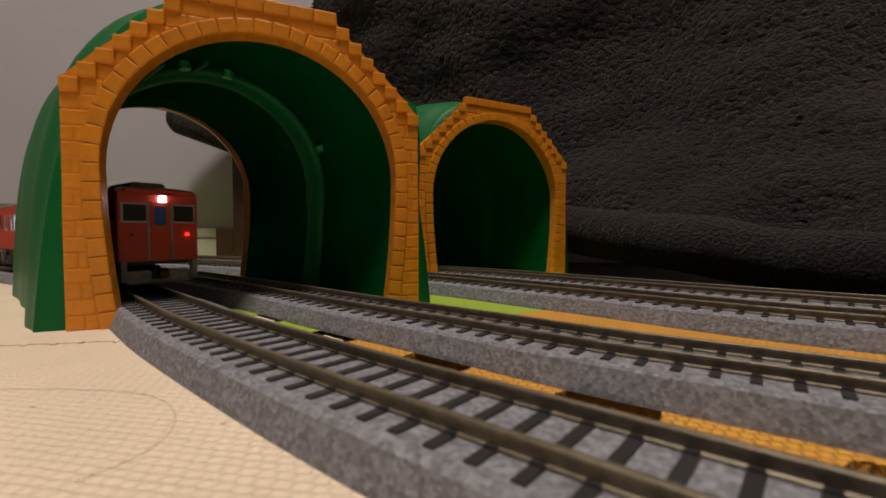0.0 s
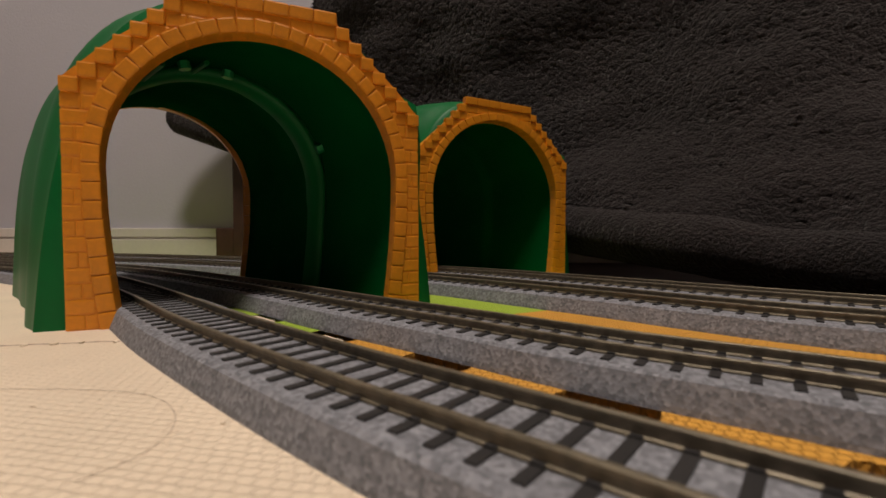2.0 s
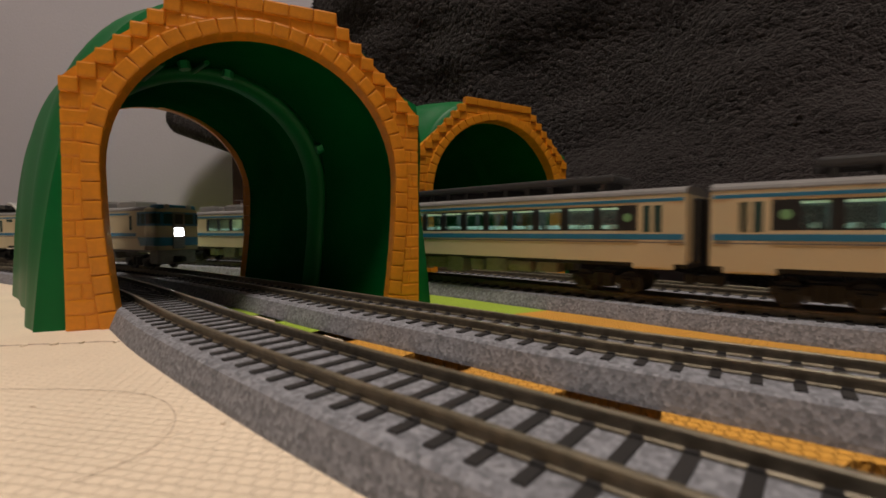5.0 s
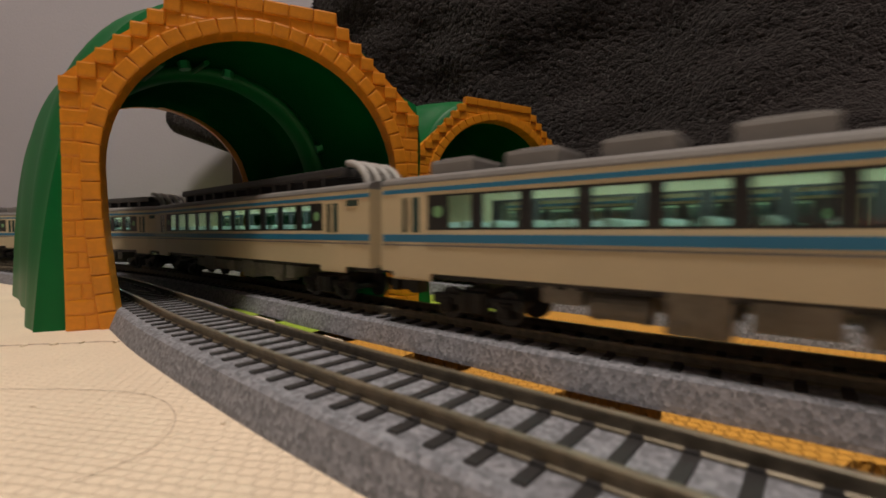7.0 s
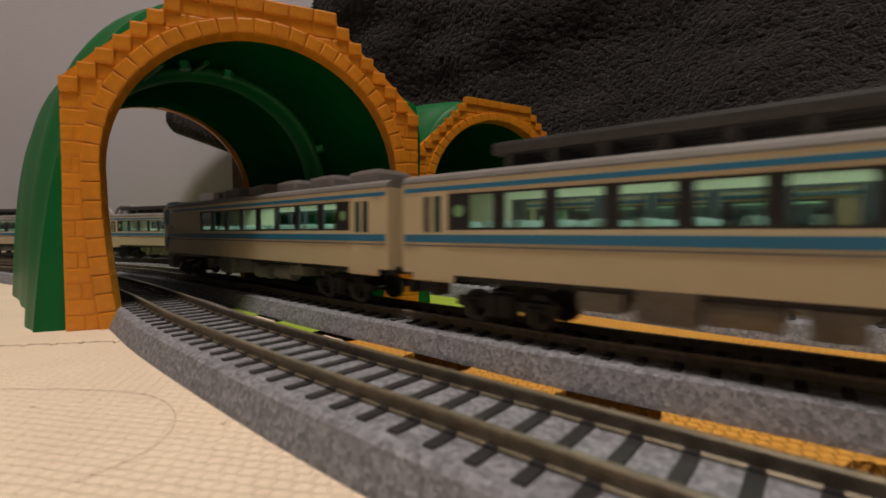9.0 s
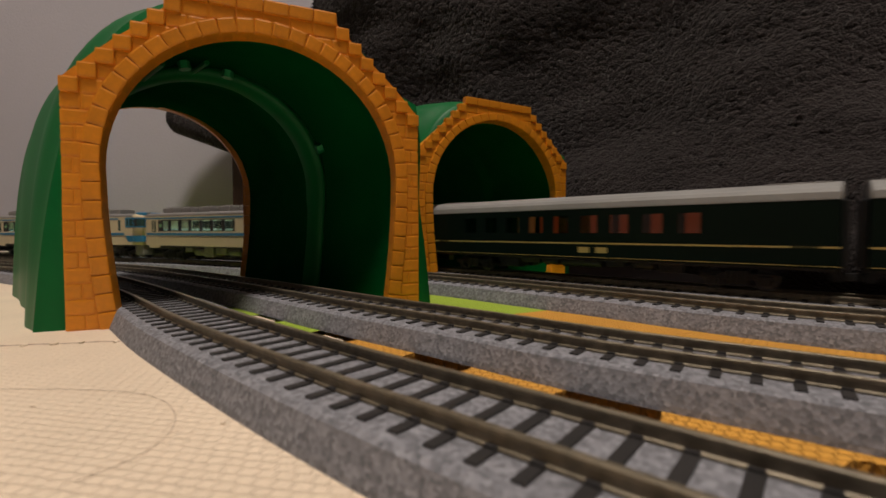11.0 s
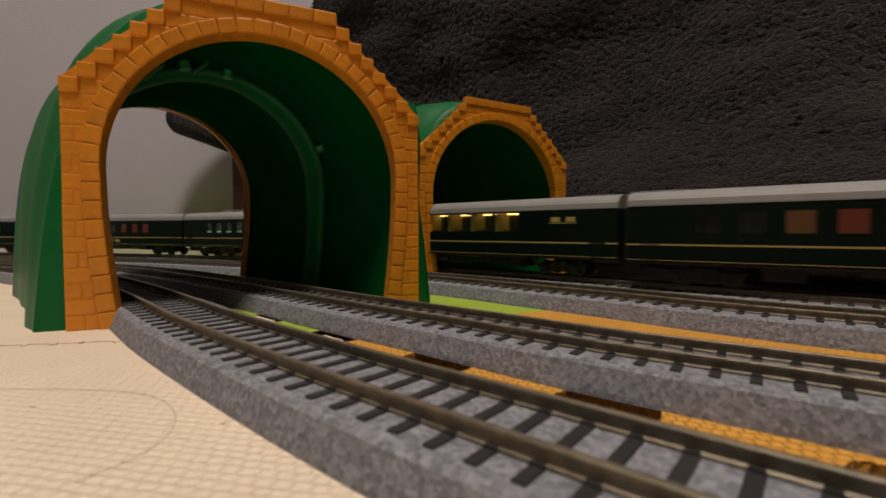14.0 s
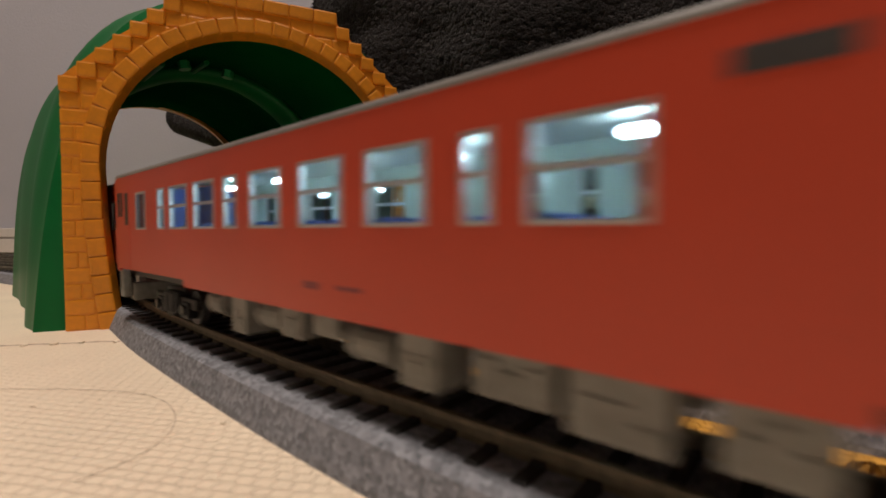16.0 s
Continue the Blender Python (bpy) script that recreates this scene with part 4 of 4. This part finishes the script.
def local_car(L, lit):
    """Vermilion one-man style diesel car with a cab at each end."""
    root = thing("local_railcar", "vermilion red model local railcar with grey roof", "model train", "red local train")
    h, half = L / 2, 17.8
    z0, zg, zr = 14.4, 47.8, 50.4
    rear, fore = -h + 3, h - 3
    groups = [(-h + a, -h + c) for a, c in ((21, 31), (83, 96.5), (101.5, 106.2), (112.7, 126), (132, 145.5), (152, 165), (171, 178), (183, 196), (200, 213.5), (217.5, 223.5), (234.5, 244.5))]
    openings = [(a, b, 29.4, 41.6) for a, b in groups if b < h - 12]
    side_walls(root, rear, fore, half, z0 + 1.2, zg, openings, M_RED)
    for sgn in (-1, 1):
        ya, yb = sorted((sgn * half, sgn * (half - 1.0)))
        part("lower_sill", boxes((-h + 66, h - 66, ya, yb, z0 - 0.8, z0 + 1.2)), M_RED, root)
    roof_part(root, rear, fore, half, zg, zr, M_ROOF)
    for a, b, za, zb in openings:
        for sgn in (-1, 1):
            bm = bmesh.new()
            ya, yb = sorted((sgn * (half - 0.9), sgn * (half + 0.12)))
            box(bm, a, a + 0.7, ya, yb, za, zb)
            box(bm, b - 0.7, b, ya, yb, za, zb)
            box(bm, a + 0.7, b - 0.7, ya, yb, za, za + 0.6)
            box(bm, a + 0.7, b - 0.7, ya, yb, zb - 0.6, zb)
            if b - a > 12.5 or b - a < 8:
                box(bm, a + 0.7, b - 0.7, ya, yb, 35.6, 36.3)
            fr = part("window_frame", bm, M_ALU, root, "silver window frame")
            yc, yd = sorted((sgn * (half - 0.5), sgn * (half - 0.8)))
            p = part("pane", boxes((a + 0.7, b - 0.7, yc, yd, za + 0.6, zb - 0.6)), M_GLASS if lit else M_SMOKE, fr)
            p.visible_shadow = False
    lining = side_walls(root, rear + 32, fore - 32, half - 1.05, 21, 45.4, [q for q in openings if q[0] > rear + 33 and q[1] < fore - 33], M_INNER, 0.3)
    lining.name = "cabin_wall"
    part("cabin_ceiling", boxes((rear + 32, fore - 32, -half + 1.4, half - 1.4, 45.4, 45.9)), M_WHITE, root)
    cabin(root, rear + 16, fore - 16, half, 20, True, M_SEAT, None, 46.0, pitch=14.0)
    for i in range(8):
        x = rear + 25 + i * 31.0
        part("cabin_lamp", boxes((x - 1.2, x + 1.2, -1.6, 1.6, 41.8, 43.0), bevel=0.3), M_LED if lit else M_LED_LOW, root)
    part("cabin_lining", boxes((rear + 20, fore - 20, -0.5, 0.5, 21, 30)), M_INNER, root)
    part("cab_partition", boxes((fore - 31, fore - 30, -half + 1.5, half - 1.5, 16, 43), (rear + 30, rear + 31, -half + 1.5, half - 1.5, 16, 45)), M_SEAT, root)
    for xa, xb in ((h - 46, h - 19), (-h + 19, -h + 46)):
        part("corridor_panel", boxes((xa, xb, -0.8, 0.8, 21, 44)), M_SEAT, root)
    for sgn in (-1, 1):
        yc, yd = sorted((sgn * half, sgn * (half + 0.08)))
        part("lettering_bar", boxes((4, 9, yc, yd, 18.2, 19.6)), M_WINE, root)
        part("lettering_bar", boxes((-8, -1, yc, yd, 18.6, 19.4)), M_WINE, root)
        part("access_panel", boxes((-h + 44, -h + 56, yc, yd, 18.5, 24.5), bevel=0.03), M_RED, root)
    part("roof_tank", boxes((-h + 13, -h + 46, -8, 8, 49.4, 53.6), bevel=2.0), M_ROOF, root)
    for x in (-h + 80, -h + 125, -h + 170, -h + 215):
        part("vent", boxes((x - 4, x + 4, -4, 4, 49.5, 51.6), bevel=0.8), M_ROOF, root)
    for sgn in (-1, 1):
        ya, yb = sorted((sgn * (half - 0.3), sgn * (half + 0.14)))
        for x in (-h + 15.5, h - 15.5):
            d = part("cab_door", boxes((x - 3.4, x + 3.4, ya, yb, 16, 43.5), bevel=0.12), M_RED, root)
            yc, yd = sorted((sgn * half, sgn * (half + 0.2)))
            part("door_window", boxes((x - 1.9, x + 1.9, yc, yd, 31, 42), bevel=0.08), M_BLACK, d)
        for x in (-h + 7.5, h - 7.5):
            yc, yd = sorted((sgn * (half - 0.4), sgn * (half + 0.16)))
            part("cab_side_window", boxes((x - 3.0, x - 0.6, yc, yd, 34, 42.5), (x + 0.6, x + 3.0, yc, yd, 34, 42.5), bevel=0.1), M_BLACK, root)
        yc, yd = sorted((sgn * half, sgn * (half + 0.12)))
        part("vent_grille", boxes((-h + 68, -h + 76.5, yc, yd, 42.0, 44.4), bevel=0.05), M_DARK, root)
    for sgn in (-1, 1):
        e = sgn * (h - 3)
        xa, xb = sorted((e - sgn * 1.0, e + sgn * 2.2))
        face = part("cab_face", boxes((xa, xb, -half, half, z0, zg), bevel=0.9), M_RED, root)
        roof_cap = part("roof_cap", boxes((xa, xb, -half + 3, half - 3, zg - 0.5, zr - 0.8), bevel=1.2), M_RED, face)
        xa, xb = sorted((e, e + sgn * 2.5))
        for y in (-10.8, 10.8):
            f = part("windscreen", boxes((xa, xb, y - 5.6, y + 5.6, 33, 42.5), bevel=0.3), M_SILVER, face)
            xc, xd = sorted((e, e + sgn * 2.7))
            part("screen_glass", boxes((xc, xd, y - 4.7, y + 4.7, 33.9, 41.6)), M_BLACK, f)
        part("end_door", boxes((xa, xb + (0.4 if sgn > 0 else 0), -4.2, 4.2, 15.5, 43), bevel=0.3), M_RED, face)
        for y in (-5.2, 5.2):
            xj, xk = sorted((e, e + sgn * 2.9))
            part("gangway_rim", boxes((xj, xk, y - 0.5, y + 0.5, 15.2, 43.0), bevel=0.2), M_UNDER, face, "grey rubber gangway rim")
        xc, xd = sorted((e, e + sgn * 3.0))
        part("door_pane", boxes((xc, xd, -2.6, 2.6, 32, 41)), M_SEAT, face)
        xh, xi = sorted((e, e + sgn * 3.4))
        lampm = M_PINK if (sgn < 0) else M_SILVER
        part("head_lamp", boxes((xh, xi, -2.6, 0.4, 43.2, 46.2), bevel=0.9), lampm, face, "single lit head lamp over the door")
        part("lamp_hood", boxes((xh, xi, -5.5, 5.5, 46.3, 47.2), bevel=0.3), M_RED, face)
        part("tail_lamp", boxes((xh, xi, -13.0, -11.6, 26.8, 28.2), bevel=0.4), M_TAIL if sgn < 0 else M_DARK, face, "small red tail lamp")
        part("tail_lamp", boxes((xh, xi, 11.6, 13.0, 26.8, 28.2), bevel=0.4), M_DARK, face, "small unlit tail lamp")
        part("snow_plough", boxes((min(e, e - sgn * 4), max(e, e - sgn * 4), -14, 14, 3.5, 10), bevel=0.8), M_UNDER, face, "grey snow plough")
        part("step", boxes((e - 3, e + 1, -17, -14.5, 5, 15), bevel=0.4), M_UNDER, face)
        part("step", boxes((e - 3, e + 1, 14.5, 17, 5, 15), bevel=0.4), M_UNDER, face)
        coupler(root, sgn * (h - 3), sgn)
    bogie(root, -h + 42)
    bogie(root, h - 42)
    under_boxes(root, -h + 68, h - 68, 3, M_UNDER, 3.5, 15.5)
    part("floor_pan", boxes((rear, fore, -14, 14, z0 - 1.5, z0 + 1)), M_BLACK, root)
    return root


def sleeper_car(L, style, seed):
    """Dark green night-train coach. style: sleeper, lounge, dining, service."""
    names = {"sleeper": "dark green model sleeping coach with yellow line and grey roof", "lounge": "dark green model lounge coach with tall amber-lit windows",
             "dining": "dark green model dining coach with bright windows", "service": "dark green model service coach with white lettering shapes"}
    root = thing("night_coach", names[style], "model train", "dark green night train")
    h, half = L / 2, 17.6
    z0, zg, zr = 12.6, 42.6, 51.4
    rear, fore = -h + 2, h - 2
    groups, za, zb, light, glass = [], 28, 38.5, None, M_SMOKE
    rng = random.Random(seed)
    if style == "sleeper":
        for i in range(9):
            x = -h + 36 + i * (2 * h - 84) / 9
            groups.append((x, x + 10.5))
        light = M_AMBER
    elif style == "lounge":
        za, zb, light, glass = 29, 46.4, M_WARM, M_GLASS
        for i in range(7):
            x = -h + 34 + i * (2 * h - 100) / 7
            groups.append((x, x + (2 * h - 100) / 7 - 1.6))
    elif style == "dining":
        light, glass = M_DIM, M_GLASS
        for i in range(9):
            x = -h + 44 + i * (2 * h - 96) / 9
            groups.append((x, x + 9.0))
    openings = [(a, b, za, min(zb, zg - 0.8)) for a, b in groups]
    side_walls(root, rear, fore, half, z0, zg, openings, M_GREENCAR)
    part("end_wall", boxes((rear, rear + 1, -half + 1, half - 1, z0, zg)), M_GREENCAR, root)
    part("end_wall", boxes((fore - 1, fore, -half + 1, half - 1, z0, zg)), M_GREENCAR, root)
    roof_part(root, rear, fore, half, zg, zr, M_COACH_ROOF)
    for a, b, c, d in openings:
        for sgn in (-1, 1):
            ya, yb = sorted((sgn * (half - 0.5), sgn * (half - 0.8)))
            p = part("pane", boxes((a, b, ya, yb, c, d)), glass, root)
            p.visible_shadow = False
    for a, b, c, d in openings:
        if style == "sleeper":
            on = rng.random()
            if on < 0.75:
                part("berth_light", boxes((a - 1, b + 1, -1, 1, c - 1, d + 1)), M_BERTH if on < 0.07 else M_AMBER, root)
        elif style == "lounge":
            part("curtain", boxes((a, a + 2.4, -half + 2, half - 2, c, d)), M_GOLD, root)
    if style in ("lounge", "dining"):
        cabin(root, -h + 30, h - 40, half, 19, True, M_WOOD if style == "lounge" else M_INNER, light, 41.9)
    if style == "lounge":
        part("back_panel", boxes((-h + 34, h - 66, -1, 1, 24, 43)), M_WOOD, root)
    for sgn in (-1, 1):
        ya, yb = sorted((sgn * half, sgn * (half + 0.08)))
        part("yellow_line", boxes((rear, fore, ya, yb, 21.4, 22.3)), M_GOLD, root)
        part("yellow_line", boxes((rear, fore, ya, yb, 13.4, 13.7)), M_GOLD, root)
        if style == "lounge":
            part("emblem", boxes((h - 44, h - 38, ya, yb, 35, 38), (h - 34, h - 28, ya, yb, 35, 38), (h - 45, h - 27, ya, yb, 34, 34.5)), M_GOLD, root)
        elif style == "service":
            part("logo_shape", boxes((-h + 40, -h + 46, ya, yb, 30, 37), (-h + 49, -h + 55, ya, yb, 30, 37), (-h + 57, -h + 63, ya, yb, 30, 37)), M_WHITE, root, "white logo shape")
        else:
            part("emblem", boxes((2, 9, ya, yb, 16.2, 19.6), (13, 20, ya, yb, 16.2, 19.6)), M_GOLD, root)
        for x in (-h + 14, h - 14):
            part("door", boxes((x - 5, x + 5, min(ya, yb), max(ya, yb), 13.5, 40), bevel=0.03), M_GREENCAR, root)
    part("roof_hatch", boxes((-h + 6, -h + 30, -9, 9, 50, 51.5), bevel=0.5), M_ROOF, root)
    part("roof_hatch", boxes((h - 30, h - 6, -9, 9, 50, 51.5), bevel=0.5), M_ROOF, root)
    if style == "dining":
        for x in (-60, -25, 15, 55):
            part("roof_cooler", boxes((x - 9, x + 9, -7, 7, 50, 54), bevel=1.4), M_SILVER, root)
    bogie(root, -h + 40)
    bogie(root, h - 40)
    under_boxes(root, -h + 64, h - 64, seed, M_BLACK, 4.5, z0 + 0.5)
    part("floor_pan", boxes((rear, fore, -14, 14, z0 - 1.5, z0 + 1)), M_BLACK, root)
    for sgn in (-1, 1):
        a, b = sorted((sgn * (h - 2), sgn * (h + 0.4)))
        part("gangway", boxes((a, b, -6.5, 6.5, z0, 43), bevel=0.6), M_BLACK, root)
        coupler(root, sgn * (h - 4), sgn)
    return root


def electric_loco(L):
    root = thing("electric_locomotive", "wine red model electric locomotive with raised pantographs", "model train", "dark green night train")
    h, half = L / 2, 17.4
    z0, zg, zr = 12.0, 44.5, 47.5
    sec = section(half, z0, zg, zr)

    def ring(i):
        xs = (-h + 3, -h + 6, h - 6, h - 3)
        k = (0.86, 1, 1, 0.86)[i]
        return [(xs[i], y * k, z) for y, z in sec]
    v, f = sweep(ring, 4, True, True)
    body = from_lists("body", v, f, M_WINE, root)
    for sgn in (-1, 1):
        ya, yb = sorted((sgn * half, sgn * (half + 0.15)))
        part("louvre_band", boxes(*[(x, x + 11, ya, yb, 36, 41) for x in range(int(-h + 50), int(h - 60), 14)]), M_DARK, root)
        for x in (-h + 22, h - 22):
            part("cab_window", boxes((x - 4, x + 4, ya, yb, 33, 41)), M_BLACK, root)
        for x in (-h + 34, h - 34):
            part("cab_door", boxes((x - 4, x + 4, ya, yb, 14, 42), bevel=0.05), M_WINE, root)
    for sgn in (-1, 1):
        e = sgn * (h - 3)
        xa, xb = sorted((e - sgn, e + sgn * 0.6))
        for y in (-7, 7):
            part("windscreen", boxes((xa, xb, y - 4.5, y + 4.5, 33, 40)), M_BLACK, root)
            part("head_lamp", boxes((min(e - sgn, e + sgn * 1.4), max(e - sgn, e + sgn * 1.4), y - 1.2, y + 1.2, 41.6, 44.0), bevel=0.4), M_WARMHEAD if sgn > 0 else M_DARK, root, "warm lit head lamp")
        part("coupler_skirt", boxes((min(e, e - sgn * 6), max(e, e - sgn * 6), -13, 13, 4, 12), bevel=0.8), M_UNDER, root)
        coupler(root, sgn * (h - 4), sgn)
        # pantograph
        px = sgn * (h - 42)
        pa = part("pantograph", boxes((px - 11, px + 11, -8, -6.8, 48.5, 49.7), (px - 11, px + 11, 6.8, 8, 48.5, 49.7), (px - 2, px + 2, -13, 13, 63.2, 64.2)), M_PANTO, root)
        bm = bmesh.new()
        for y in (-6.5, 6.5):
            tube(bm, (px - 10, y, 49), (px + 4, y * 0.9, 57), 0.5, 6)
            tube(bm, (px + 10, y, 49), (px - 4, y * 0.9, 57), 0.5, 6)
            tube(bm, (px + 4, y * 0.9, 57), (px - 1, y, 63.6), 0.45, 6)
            tube(bm, (px - 4, y * 0.9, 57), (px + 1, y, 63.6), 0.45, 6)
        part("pantograph_arm", bm, M_PANTO, pa)
    part("roof_cowl", boxes((-36, 30, -9, 9, 46.5, 54), bevel=2), M_SILVER, root)
    part("roof_gear", boxes((34, 60, -6, 6, 47, 50), (-62, -42, -7, 7, 47, 50.5), bevel=0.6), M_DARK, root)
    for x in (-h + 36, 0, h - 36):
        bogie(root, x)
    part("tank", boxes((-24, -14, -14, 14, 4.5, 12), (14, 24, -14, 14, 4.5, 12), bevel=0.6), M_BLACK, root)
    part("floor_pan", boxes((-h + 6, h - 6, -14, 14, z0 - 2, z0 + 0.5)), M_BLACK, root)
    return root


M_SMOKED = material("smoked_green_glass", (0.03, 0.07, 0.065), 0.15)
M_LED_LOW = glow("cabin_lamp_low", (0.85, 0.92, 1.0), 22.0)
M_WARMHEAD = glow("loco_head_lamp", (1.0, 0.75, 0.45), 9.0)


def train_rows(k, centre, speed, facing, half_base, step=0.4):
    """Rows for walk(): centre is the arc length of the car's middle at 0 s; facing +1 when the front points along the circuit."""
    rows = []
    for i in range(int(16 / step) + 1):
        t = i * step
        s = centre + speed * t
        a, _ = along(k, s + half_base)
        b, _ = along(k, s - half_base)
        h = math.degrees(math.atan2(a[1] - b[1], a[0] - b[0])) + (0 if facing > 0 else 180)
        c = (a + b) / 2
        rows.append((t, pose(c[0] * MM, c[1] * MM, RAIL_TOP * MM, 0, 0, h)))
    return rows


TRAINS = []


def build_trains():
    # red train, going round the inner circuit
    pitch, speed = 275.0, 275.0
    front0 = s_near(1, (-3.5, 86.5)) + 7 - speed * 14.5
    cars = [local_car(270.0, False), local_car(270.0, True)]  # the second car is lit more brightly
    for i, c in enumerate(cars):
        TRAINS.append((c, train_rows(1, front0 - pitch * (i + 0.5), speed, 1, 92)))
    # cream express towards the camera
    pitch, speed = 238.0, -243.0
    front0 = s_near(2, (45.7, 119.7)) + 12 - speed * 6.3
    cab = express_car(234.0, True, 11)
    mid = express_car(234.0, False, 12)
    kit = [cab, mid, copy_thing(mid, Matrix()), copy_thing(cab, Matrix())]
    for i, c in enumerate(kit):
        TRAINS.append((c, train_rows(2, front0 + pitch * (i + 0.5), speed, -1 if i < 3 else 1, 80)))
    # cream express away from the camera
    speed = 203.7
    front0 = s_near(3, (80.8, 222.9)) + 25 - speed * 3.0
    for i, (src, face) in enumerate(((cab, 1), (mid, 1), (mid, -1), (mid, 1), (cab, -1), (cab, -1))):
        TRAINS.append((copy_thing(src, Matrix()), train_rows(3, front0 - pitch * (i + 0.5), speed, face, 80)))
    # night train on the outer circuit
    speed, pitch, loco_len = -219.0, 252.0, 222.0
    front0 = s_near(4, (115.4, 267.7)) - (loco_len + 6 * pitch) - speed * 14.0 + 4
    loco = electric_loco(218.0)
    TRAINS.append((loco, train_rows(4, front0 + loco_len / 2, speed, -1, 70)))
    kinds = {"service": sleeper_car(248.0, "service", 1), "sleeper": sleeper_car(248.0, "sleeper", 2), "lounge": sleeper_car(248.0, "lounge", 3), "dining": sleeper_car(248.0, "dining", 4)}
    used = set()
    for i, st in enumerate(("service", "sleeper", "sleeper", "sleeper", "sleeper", "sleeper", "lounge", "dining", "sleeper", "sleeper")):
        c = copy_thing(kinds[st], Matrix()) if st in used else kinds[st]
        used.add(st)
        TRAINS.append((c, train_rows(4, front0 + loco_len + pitch * (i + 0.5), speed, -1, 85)))


def motions():
    for car, rows in TRAINS:
        walk(car, rows)


build_trains()
build_track(1, (120, 850))
build_track(2, (100, 880))
build_track(3, (160, 950))
build_track(4, (160, 950))
motions()
